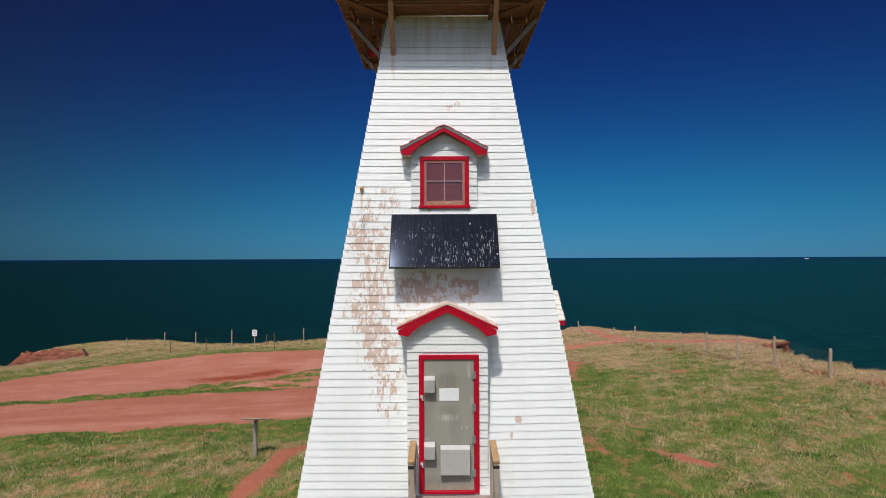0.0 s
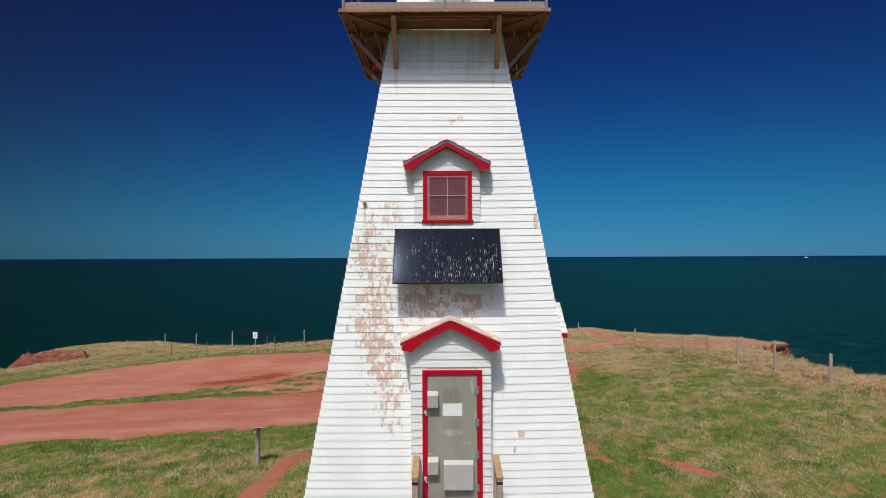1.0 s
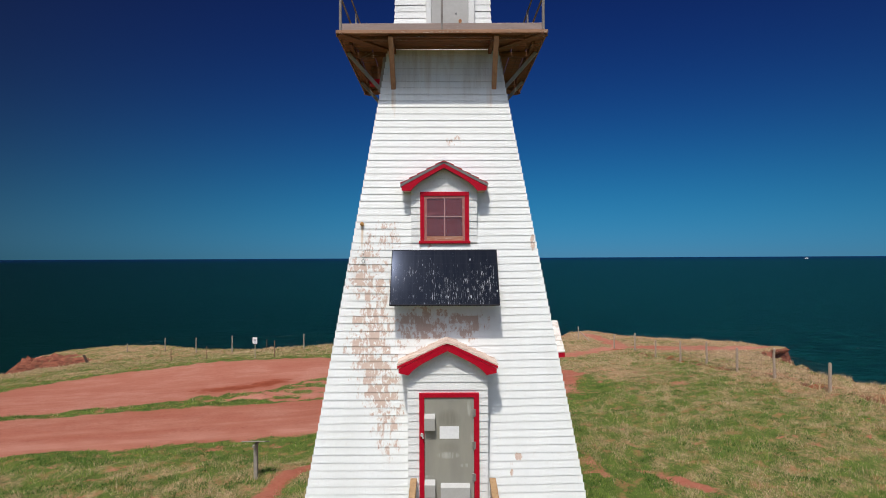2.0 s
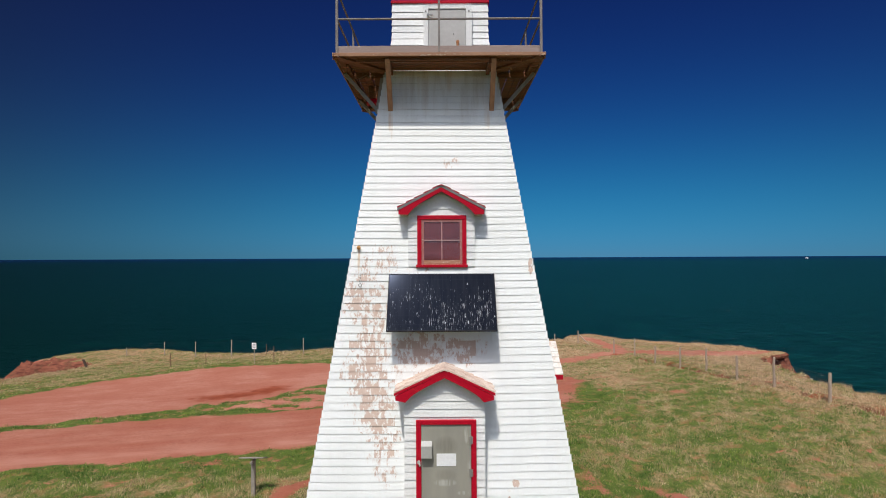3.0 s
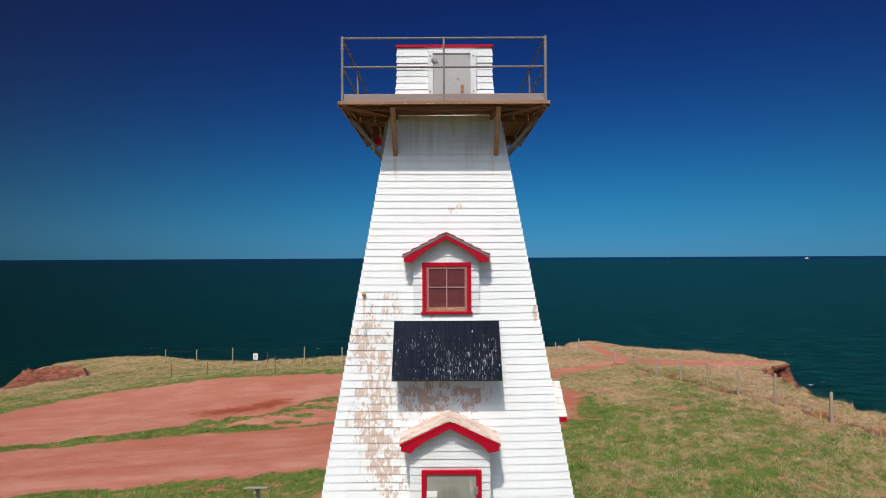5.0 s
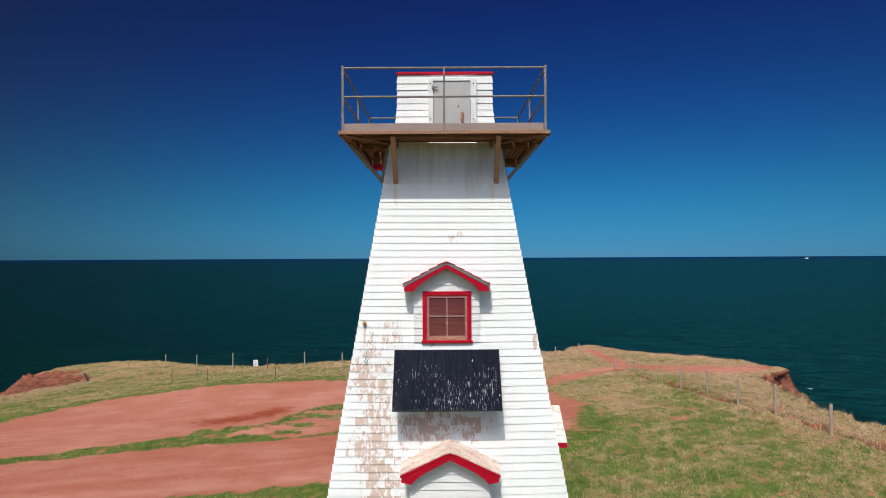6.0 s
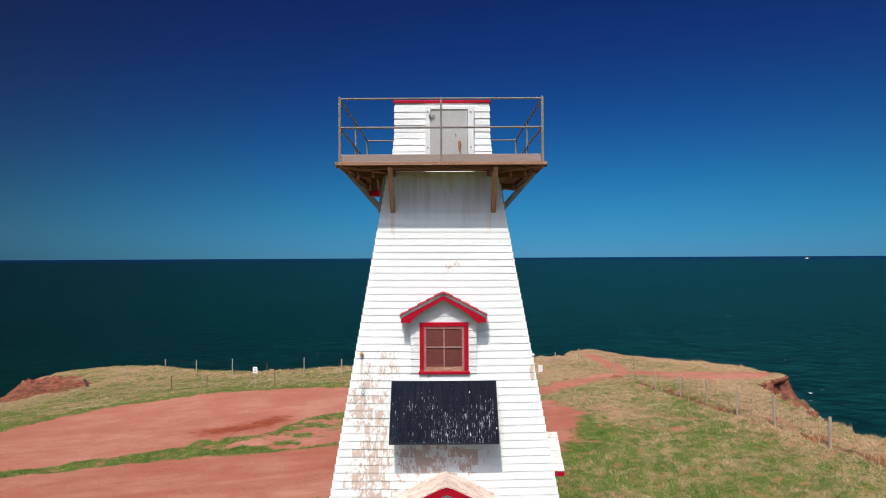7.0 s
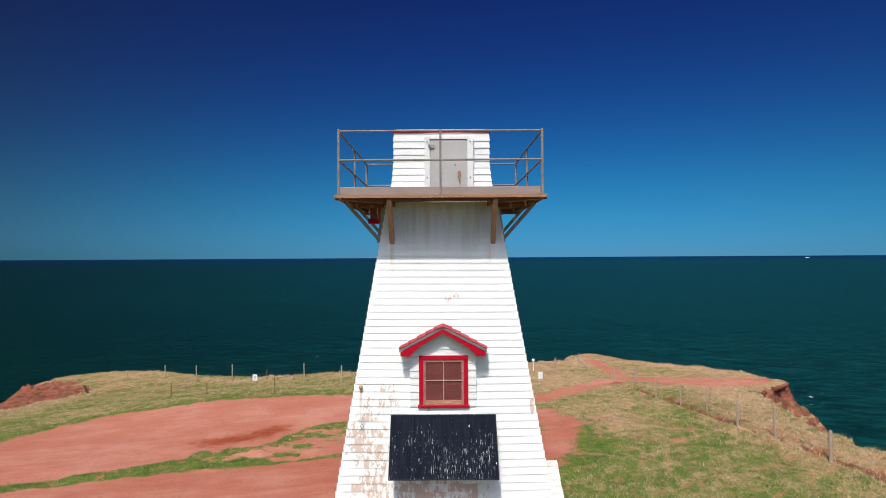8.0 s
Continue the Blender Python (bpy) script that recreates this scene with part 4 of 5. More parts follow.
def make_window(parent, x0, x1, z0, z1, yf):
    """Red casing and sill, a worn sash of four panes, and a dull red blind behind it."""
    c = 0.072
    for lo, hi in (((x0 - 0.03, yf - 0.03, z0 - 0.01), (x0 + c - 0.03, yf + 0.03, z1 + 0.03)), ((x1 - c + 0.03, yf - 0.03, z0 - 0.01), (x1 + 0.03, yf + 0.03, z1 + 0.03)),
                   ((x0 - 0.03, yf - 0.034, z1 - 0.042), (x1 + 0.03, yf + 0.03, z1 + 0.03))):
        tpart("casing", soften(box(B(), lo, hi), 0.004), RED, parent)
    tpart("sill", soften(box(B(), (x0 - 0.05, yf - 0.042, z0 - 0.055), (x1 + 0.05, yf + 0.03, z0 - 0.005)), 0.006), RED, parent)
    ix0, ix1, iz0, iz1 = x0 + c - 0.03, x1 - c + 0.03, z0 - 0.004, z1 - 0.042
    y = yf - 0.022
    sash = B()
    w = 0.042
    box(sash, (ix0, y, iz0), (ix0 + w, y + 0.035, iz1))
    box(sash, (ix1 - w, y, iz0), (ix1, y + 0.035, iz1))
    tpart("bottom_rail", box(B(), (ix0 + w, y - 0.002, iz0), (ix1 - w, y + 0.035, iz0 + 0.075)), RAIL_WORN, parent, "bare weathered bottom rail")
    box(sash, (ix0 + w, y, iz1 - w), (ix1 - w, y + 0.035, iz1))
    frame_ob = tpart("sash", sash, SASH, parent, "weathered red-brown sash with bare patches")
    mx, mz = (ix0 + ix1) / 2, iz0 + 0.075 + (iz1 - iz0 - 0.075 - w) * 0.52
    bars = B()
    box(bars, (mx - 0.007, y + 0.0, iz0 + 0.075), (mx + 0.007, y + 0.0115, iz1 - w))
    tpart("glazing_bar", bars, BAR, parent)
    bars = B()
    box(bars, (ix0 + w, y - 0.002, mz - 0.007), (ix1 - w, y + 0.0115, mz + 0.007))
    tpart("glazing_bar", bars, BAR, parent)
    for px0, px1 in ((ix0 + w, mx - 0.007), (mx + 0.007, ix1 - w)):
        for pz0, pz1 in ((iz0 + 0.075, mz - 0.007), (mz + 0.007, iz1 - w)):
            p = tpart("pane", box(B(), (px0, y + 0.006, pz0), (px1, y + 0.009, pz1)), GLASS, parent)
            p.visible_shadow = False
    tpart("blind", box(B(), (ix0 + w - 0.004, y + 0.012, iz0 + 0.07), (ix1 - w + 0.004, y + 0.018, iz1 - w + 0.004)), CURTAIN, parent, "dull red blind behind the glass")


make_window(DORMER, *WIN, 9.348)

# entrance porch and door
DOOR = (-0.32, 0.535, 1.31, 3.40)
PORCH = gable_hood("entrance_porch", "white boarded porch with red swept bargeboards and faded roof shingles", 0.085, 8.605, 8.48, 9.35, 0.765, 0.632, 0.95, 3.87, 4.235, DOOR, RED, ROOF_PALE, 4, 0.118, 0.91)


def make_door(x0, x1, z0, z1, yf):
    for lo, hi in (((x0 - 0.045, yf - 0.045, z0 - 0.035), (x0 + 0.035, yf + 0.04, z1 + 0.04)), ((x1 - 0.035, yf - 0.045, z0 - 0.035), (x1 + 0.045, yf + 0.04, z1 + 0.04)),
                   ((x0 + 0.035, yf - 0.047, z1 - 0.03), (x1 - 0.035, yf + 0.04, z1 + 0.04)), ((x0 + 0.035, yf - 0.06, z0 - 0.035), (x1 - 0.035, yf + 0.04, z0 + 0.012))):
        tpart("door_casing", soften(box(B(), lo, hi), 0.004), RED, PORCH)
    ya = yf - 0.026
    leaf = tpart("door", soften(box(B(), (x0 + 0.038, ya, z0 + 0.015), (x1 - 0.038, ya + 0.045, z1 - 0.033)), 0.003), DOOR_GREY, None, "closed grey sheet-metal door with scuffs")

    def hooded(name, bx0, bx1, bz0, bz1, deep, label):
        bm = B()
        prism(bm, [(bx0, ya, bz0), (bx0, ya - deep * 0.75, bz0), (bx0, ya - deep, bz1 - deep * 0.35), (bx0, ya, bz1)], (bx1 - bx0, 0, 0))
        tpart(name, soften(bm, 0.004), BOX_PALE, leaf, label)

    hooded("lock_box", -0.283, -0.115, 2.87, 3.115, 0.125, "pale steel lock cover")
    hooded("lock_box", -0.283, -0.115, 1.835, 2.085, 0.125, "pale steel lock cover")
    hooded("vent_cover", -0.03, 0.43, 1.585, 2.03, 0.105, "pale steel vent cover")
    tpart("notice", soften(box(B(), (-0.045, ya - 0.006, 2.72), (0.262, ya, 2.915)), 0.002), SIGNWHITE, leaf, "blank white notice plate")
    for z in (1.60, 2.12, 2.62, 3.13):
        bm = box(B(), (x1 - 0.075, ya - 0.024, z - 0.055), (x1 - 0.01, ya - 0.002, z + 0.055))
        rod(bm, (x1 - 0.038, ya - 0.03, z - 0.06), (x1 - 0.038, ya - 0.03, z + 0.06), 0.014)
        tpart("hinge", bm, HINGE, leaf)
    for z in (1.76, 2.80):
        bm = rod(B(), (x0 + 0.0, yf - 0.045, z), (x0 + 0.0, yf - 0.085, z - 0.005), 0.02, 0.026)
        rod(bm, (x0 - 0.012, yf - 0.075, z + 0.02), (x0 + 0.02, yf - 0.08, z - 0.06), 0.012)
        tpart("handle", bm, BOX_PALE, leaf, "worn latch handle")


make_door(*DOOR, 8.605)

# hood over a window on the side that faces the right
bm = B()
sx = CX + half(3.9)
side_y = CY
prism(bm, [(sx - 0.15, side_y - 0.69, 3.775), (sx - 0.15, side_y, 4.285), (sx - 0.15, side_y + 0.69, 3.775), (sx - 0.15, side_y + 0.64, 3.74), (sx - 0.15, side_y, 4.23), (sx - 0.15, side_y - 0.64, 3.74)], (0.54, 0, 0))
SIDE_HOOD = tpart("side_hood", bm, ROOF_PALE, None, "faded shingle hood over a side window")
rnds = random.Random(17)
for s in (-1, 1):
    for k in range(6):
        f0, f1 = k / 6, (k + 1) / 6
        x = sx - 0.15
        while x < sx + 0.38:
            x1 = min(x + rnds.uniform(0.08, 0.15), sx + 0.395)
            ya, yb, low = 0.705 * (1 - f0), 0.70 * (1 - f1), rnds.uniform(-0.006, 0.006)
            za, zb = 3.785 + 0.51 * f0 + low, 3.785 + 0.51 * f1
            tab = prism(B(), [(x, side_y + s * ya, za), (x, side_y + s * yb, zb), (x, side_y + s * yb, zb + 0.004), (x, side_y + s * ya, za + 0.016)], (x1 - x - 0.003, 0, 0))
            tpart("shingle", tab, ROOF_WHITE, SIDE_HOOD)
            x = x1
for y0, y1 in ((side_y - 0.715, side_y - 0.66), (side_y + 0.66, side_y + 0.715)):
    tpart("eave_board", box(B(), (sx - 0.1, y0, 3.69), (sx + 0.385, y1, 3.775)), RED, SIDE_HOOD)
bm = box(B(), (sx - 0.2, side_y - 0.5, 2.5), (sx + 0.12, side_y + 0.5, 3.72))
tpart("hood_body", bm, WHITE, SIDE_HOOD)

# ---- gallery ----
DECK_Z, DECK = 9.46, 1.785
GX, GY = 0.021, 11.0
gal = tpart("gallery_beam", box(B(), (GX - 0.86, GY - DECK + 0.06, DECK_Z - 0.10), (GX + 0.86, GY - DECK + 0.11, DECK_Z - 0.05)), DECKWOOD, None, "weathered timber gallery under the lantern room")
hole = 1.04
rndp = random.Random(8)


def deck_plank(x0, x1, y0, y1):
    j = rndp.uniform(-0.003, 0.003)
    tpart("plank", soften(box(B(), (x0, y0, DECK_Z - 0.045 + j), (x1, y1, DECK_Z + j)), 0.004), DECKWOOD, gal)


# front and back: planks along the wall; sides: planks turned, with gaps that let the sun through
for y0 in (GY - DECK, GY + hole):
    for k in range(6):
        e = rndp.uniform(-0.012, 0.012)
        deck_plank(GX - DECK + e, GX + DECK + e, y0 + 0.13 * k + 0.0015, y0 + 0.13 * k + 0.13 - rndp.choice((0.0, 0.001, 0.004, 0.007)))
for s in (-1, 1):
    edges = [hole, 1.16, 1.30, 1.44, 1.575, 1.69, DECK]
    for a, b in zip(edges, edges[1:]):
        gap = 0.017 if b in (1.30, 1.575) else 0.002
        deck_plank(*sorted((GX + s * a, GX + s * (b - gap))), GY - hole + 0.002, GY + hole - 0.002)


def gallery_turn(deg):
    return Matrix.Translation((GX, GY, 0)) @ Matrix.Rotation(radians(deg), 4, "Z")


def gpart(name, bm, material, deg, label=""):
    bmesh.ops.transform(bm, matrix=gallery_turn(deg), verts=bm.verts)
    return tpart(name, bm, material, None, label)


for deg in (0, 90, 180, 270):
    # braces from the deck edge down to the wall, joists and hip timbers
    for s in (-1, 1):
        foot = half(8.68) - 0.02
        at = (0.94 if s > 0 else -0.885) if deg in (0, 180) else s * 0.875
        gpart("brace", soften(beam(B(), (at, -DECK + (0.09 if deg in (0, 180) else 0.03), DECK_Z - 0.06), (at, -foot - 0.008, 8.61 if deg in (0, 180) else 8.66), *((0.085, 0.085) if deg in (0, 180) else (0.065, 0.07)), (1, 0, 0)), 0.006), BRACEWOOD if deg in (0, 180) else BRACEGREY, deg)
        gpart("joist", soften(beam(B(), (s * 0.875, -DECK + 0.1, DECK_Z - 0.10), (s * 0.875, -half(9.36) + 0.02, DECK_Z - 0.10), 0.06, 0.10), 0.005), DECKWOOD, deg)
        # an upright against the wall, from the joist to the foot of the brace
        if deg in (90, 270):
            gpart("wall_post", soften(beam(B(), (s * 0.875, -half(9.34) - 0.045, 9.34), (s * 0.875, -half(8.66) - 0.04, 8.66), 0.075, 0.06, (1, 0, 0)), 0.006), BRACEGREY, deg)
    # flat boards from the corners of the deck in to the corners of the wall
    gpart("hip_board", soften(beam(B(), (-DECK + 0.02, -DECK + 0.02, DECK_Z - 0.068), (-0.96, -0.96, DECK_Z - 0.068), 0.17, 0.034), 0.005), DECKWOOD, deg)
    gpart("edge_joist", soften(box(B(), (-1.42, -DECK + 0.14, DECK_Z - 0.11), (1.42, -DECK + 0.19, DECK_Z - 0.049)), 0.005), DECKWOOD, deg)
    gpart("rim_board", soften(box(B(), (-DECK - 0.0, -DECK - 0.025, DECK_Z - 0.062), (DECK + 0.025, -DECK - 0.001, DECK_Z - 0.002)), 0.004), RIMWOOD, deg)
    gpart("toe_board", soften(box(B(), (-1.745, -1.745, DECK_Z + 0.002), (1.705, -1.707, DECK_Z + 0.135)), 0.005), TOEWOOD, deg, "grey weathered toe board")
    # white trim board where the wall meets the gallery
    cuts = (-half(9.3) + 0.02, -0.35, 0.06, 0.34, 0.62, half(9.3) - 0.02)
    for a, b in zip(cuts, cuts[1:]):
        drop = rndp.uniform(-0.03, 0.006)
        gpart("frieze_board", soften(box(B(), (a, -half(9.33) - 0.03, 9.325 + drop * 0.6), (b - rndp.choice((0.01, 0.03, 0.06)), -half(9.33) + 0.03, 9.358 + drop * 0.3)), 0.004), TRIM, deg)
    # rails
    R = 1.74
    gpart("rail_post", soften(box(B(), (-R - 0.022, -R - 0.022, DECK_Z), (-R + 0.022, -R + 0.022, 10.585)), 0.006), RAIL, deg)
    gpart("rail_post", soften(box(B(), (-0.018, -R - 0.018, DECK_Z), (0.018, -R + 0.018, 10.575)), 0.006), RAIL, deg)
    for z in (10.552, 10.055):
        gpart("rail", rod(B(), (-R, -R, z), (R, -R, z), 0.0175), RAIL, deg)

# lantern room on the gallery: straight above, flared at the foot
LZ0, LZ1, LH = 9.40, 10.72, 0.885
LX = GX + 0.016


def lantern_half(z):
    t = min(1.0, max(0.0, (10.2 - z) / 0.74))
    return LH + 0.085 * t ** 1.5


bm = B()
levels = [LZ0 + (LZ1 - LZ0) * i / 8 for i in range(9)]
rings = []
for z in levels:
    h = lantern_half(z)
    rings.append([bm.verts.new((LX + sx_ * h, GY + sy_ * h, z)) for sx_, sy_ in ((-1, -1), (1, -1), (1, 1), (-1, 1))])
for r0, r1 in zip(rings, rings[1:]):
    for i in range(4):
        bm.faces.new((r0[i], r0[(i + 1) % 4], r1[(i + 1) % 4], r1[i]))
bm.faces.new(rings[-1])
LANTERN = tpart("lantern_room", bm, WHITE, None, "small boarded white lantern room with a pale grey hatch door")
HATCH = (-0.178, 0.513, 9.47, 10.565)
rndl = random.Random(11)
for deg in (0, 90, 180, 270):
    z = LZ0 + 0.02
    while z < LZ1 - 0.05:
        zb = min(z + 0.13, LZ1)
        ha, hb = lantern_half(z), lantern_half(zb)
        if deg == 0:
            runs = [(-1, HATCH[0] - LX - 0.095), (HATCH[1] - LX + 0.11, 1)] if z < HATCH[3] + 0.0 else [(-1, 1)]
        else:
            runs = [(-1, 1)]
        for a0, a1 in runs:
            bm = B()
            p = rndl.uniform(0.011, 0.017)
            xa0, xa1 = (-ha - p if a0 == -1 else a0), (ha + p if a1 == 1 else a1)
            xb0, xb1 = (-hb if a0 == -1 else a0), (hb if a1 == 1 else a1)
            v = [bm.verts.new(c) for c in ((xa0, -ha - p, z), (xa1, -ha - p, z), (xb1, -hb - 0.003, zb), (xb0, -hb - 0.003, zb), (xa0, -ha + 0.004, z + 0.002), (xa1, -ha + 0.004, z + 0.002))]
            for k, f in enumerate(WEDGE_FACES):
                bm.faces.new([v[i] for i in f]).material_index = int(k == 1)
            bmesh.ops.transform(bm, matrix=Matrix.Translation((LX - GX, 0, 0)) @ gallery_turn(deg), verts=bm.verts)
            tpart("board", bm, WHITE, LANTERN).data.materials.append(BUTT)
        z += 0.125
yl = GY - LH
hx0, hx1, hz0, hz1 = HATCH
for lo, hi in (((hx0 - 0.10, yl - 0.10, DECK_Z), (hx0, yl + 0.02, hz1 + 0.06)), ((hx1, yl - 0.10, DECK_Z), (hx1 + 0.115, yl + 0.02, hz1 + 0.06)), ((hx0, yl - 0.10, hz1), (hx1, yl + 0.02, hz1 + 0.06))):
    tpart("hatch_casing", soften(box(B(), lo, hi), 0.005), WHITE, LANTERN)
HATCH_OB = tpart("hatch_door", soften(box(B(), (hx0 + 0.004, yl - 0.085, DECK_Z + 0.01), (hx1 - 0.004, yl - 0.04, hz1 - 0.004)), 0.004), DOOR_PALE, None, "closed pale grey hatch door with a rusted latch")
bm = box(B(), (hx0 - 0.03, yl - 0.125, 10.435), (hx0 + 0.08, yl - 0.105, 10.458))
box(bm, (hx0 - 0.02, yl - 0.13, 10.42), (hx0 + 0.008, yl - 0.105, 10.475))
tpart("hasp", soften(bm, 0.003), STEEL, HATCH_OB)
bm = rod(B(), (0.36, yl - 0.08, 9.95), (0.36, yl - 0.125, 9.95), 0.03)
rod(bm, (0.36, yl - 0.112, 9.95), (0.378, yl - 0.118, 9.74), 0.015, 0.01)
rod(bm, (0.36, yl - 0.105, 9.95), (0.352, yl - 0.112, 9.85), 0.02, 0.018)
tpart("latch", bm, LATCH, HATCH_OB, "rusted latch")
tpart("knob", rod(B(), (0.285, yl - 0.08, 10.10), (0.285, yl - 0.10, 10.10), 0.014), STEEL, HATCH_OB)
for bx in (hx0 - 0.05, hx1 + 0.055):
    for bz in (9.86, 10.52):
        tpart("bolt", rod(B(), (bx, yl - 0.095, bz), (bx, yl - 0.112, bz), 0.014, sides=8), STEEL, LANTERN)
bm = B()
e = LH + 0.025
for lo, hi in (((LX - e, GY - e, LZ1 - 0.012), (LX + e, GY + e, LZ1 + 0.04)),):
    box(bm, lo, hi)
tpart("roof_fascia", soften(bm, 0.006), RED, LANTERN)
bm = B()
lo_r = [bm.verts.new((LX + a * (e - 0.02), GY + b * (e - 0.02), LZ1 + 0.04)) for a, b in ((-1, -1), (1, -1), (1, 1), (-1, 1))]
hi_r = [bm.verts.new((LX + a * 0.80, GY + b * 0.80, LZ1 + 0.07)) for a, b in ((-1, -1), (1, -1), (1, 1), (-1, 1))]
for i in range(4):
    bm.faces.new((lo_r[i], lo_r[(i + 1) % 4], hi_r[(i + 1) % 4], hi_r[i]))
bm.faces.new(hi_r)
tpart("roof_top", bm, ROOF_FADED, LANTERN)

# small fixings on the front wall
bm = B()
bmesh.ops.create_icosphere(bm, subdivisions=2, radius=0.036, matrix=Matrix.Translation((-1.375, wall_y(6.16) - 0.045, 6.16)))
rod(bm, (-1.375, wall_y(6.16) + 0.02, 6.16), (-1.375, wall_y(6.16) - 0.045, 6.16), 0.018)
tpart("anchor_knob", bm, RUST, None, "rust-stained round knob on the wall")
bm = B()
hook = [(-1.335 + 0.012 * math.sin(t * 1.3), wall_y(5.55) - 0.045, 5.70 - 0.03 * t) for t in range(6)]
for a, b in zip(hook, hook[1:]):
    rod(bm, a, b, 0.005, sides=6)
ring = [(-1.337 + 0.026 * math.cos(t), wall_y(5.5) - 0.04, 5.52 + 0.03 * math.sin(t)) for t in [i * 0.7 for i in range(10)]]
for a, b in zip(ring, ring[1:]):
    rod(bm, a, b, 0.006, sides=6)
tpart("hook", bm, STEEL, None, "dark iron hook and ring")
# red trim of a small hood high on the other side wall, below the gallery
VENT = tpart("vent_hood", soften(box(B(), (-1.40, 10.90, 9.16), (-1.04, 11.10, 9.41)), 0.006), DECKWOOD, None, "small brown boxed vent hood under the gallery")
bm = box(B(), (-1.44, 10.88, 9.065), (-1.04, 11.12, 9.159))
tpart("vent_trim", soften(bm, 0.006), RED, VENT, "red trim board")

# ---- solar panel, hung on the front, its foot held off the wall ----
PT, PB = Vector((0.045, 9.285, 5.71)), Vector((0.045, 8.75, 4.81))
pl = (PT - PB).length
PANEL = thing("solar_panel", "dark solar panel streaked with bird droppings on the wall", "solar panel")
up = (PT - PB).normalized()
PANEL.matrix_world = Matrix.Translation((PT + PB) / 2) @ Matrix((Vector((1, 0, 0)), up, Vector((1, 0, 0)).cross(up))).transposed().to_4x4()
PW, PH = 0.895, pl / 2
part("cell_sheet", box(B(), (-PW + 0.012, -PH + 0.012, -0.012), (PW - 0.012, PH - 0.012, -0.004)), CELLS, PANEL)
PFRAME = plain("dark_panel_frame", (0.02, 0.02, 0.024), (0.03, 0.03, 0.034), 5.0, 0.7, 0.0, spec=0.1)
for lo, hi in (((-PW, -PH, -0.035), (-PW + 0.014, PH, 0)), ((PW - 0.014, -PH, -0.035), (PW, PH, 0)), ((-PW + 0.014, PH - 0.014, -0.035), (PW - 0.014, PH, 0)), ((-PW + 0.014, -PH, -0.035), (PW - 0.014, -PH + 0.014, 0))):
    part("panel_frame", box(B(), lo, hi), PFRAME, PANEL)
part("backing", box(B(), (-PW + 0.014, -PH + 0.014, -0.022), (PW - 0.014, PH - 0.014, -0.014)), DARK, PANEL)
for sx_ in (-0.6, 0.6):
    bm = beam(B(), (sx_, -PH + 0.30, -0.03), (sx_, -PH + 0.26, -0.20), 0.03, 0.03, (0, 1, 0))
    part("stay", bm, PFRAME, PANEL)
    part("bracket", beam(B(), (sx_, PH - 0.05, -0.03), (sx_, PH - 0.05, -0.08), 0.06, 0.04, (0, 1, 0)), STEEL, PANEL)

for sx_ in (-0.55, -0.02, 0.28, 0.52):
    part("clip", soften(box(B(), (sx_ - 0.008, PH - 0.008, -0.02), (sx_ + 0.008, PH + 0.008, 0.008)), 0.002), BOX_PALE, PANEL)

# ---- steps to the door ----
STEPS = thing("entrance_steps", "bare wooden steps with worn handrails below the door", "steps", at=(0.1, 8.6, 0))


def spart(name, bm, material, label=""):
    bmesh.ops.transform(bm, matrix=Matrix.Translation((-0.1, -8.6, 0)), verts=bm.verts)
    return part(name, soften(bm, 0.005), material, STEPS, label)


LANDING = 1.25
for k in range(5):
    spart("landing_board", box(B(), (-0.46, 7.86 + k * 0.145, LANDING - 0.04), (0.80, 7.86 + k * 0.145 + 0.138, LANDING)), TOEWOOD)
for k in range(1, 7):
    y1 = 7.86 - (k - 1) * 0.26
    spart("tread", box(B(), (-0.46, y1 - 0.27, LANDING - 0.18 * k - 0.04), (0.80, y1 - 0.005, LANDING - 0.18 * k)), STEPWOOD)
for x in (-0.485, 0.80):
    spart("stringer", beam(B(), (x + 0.0125, 7.9, LANDING - 0.12), (x + 0.0125, 6.25, LANDING - 0.12 - 1.14), 0.03, 0.22), STEPWOOD)
    spart("rim", box(B(), (x - 0.005, 7.9, LANDING - 0.2), (x + 0.03, 8.58, LANDING - 0.042)), STEPWOOD)
for s, x in ((-1, -0.455), (1, 0.785)):
    spart("handrail", beam(B(), (x, 8.56, 2.09), (x + s * 0.0, 7.93, 1.99), 0.1, 0.05), CAPWOOD, "sun-bleached wooden handrail")
    for y, zt in ((7.98, 1.97), (8.5, 2.06)):
        spart("rail_post", box(B(), (x - 0.042, y - 0.042, LANDING - 0.25), (x + 0.042, y + 0.042, zt)), RAILPOST)
    spart("band", box(B(), (x - 0.046, 7.934, 1.895), (x + 0.046, 8.026, 1.945)), DARK, "black band round the post")
    spart("leg", box(B(), (x - 0.042, 7.94, -0.1), (x + 0.042, 8.02, LANDING - 0.25)), STEPWOOD)


# ---- things on the headland ----
def level(x, y):
    return float(terrain(np.array([x]), np.array([y]))[0][0])


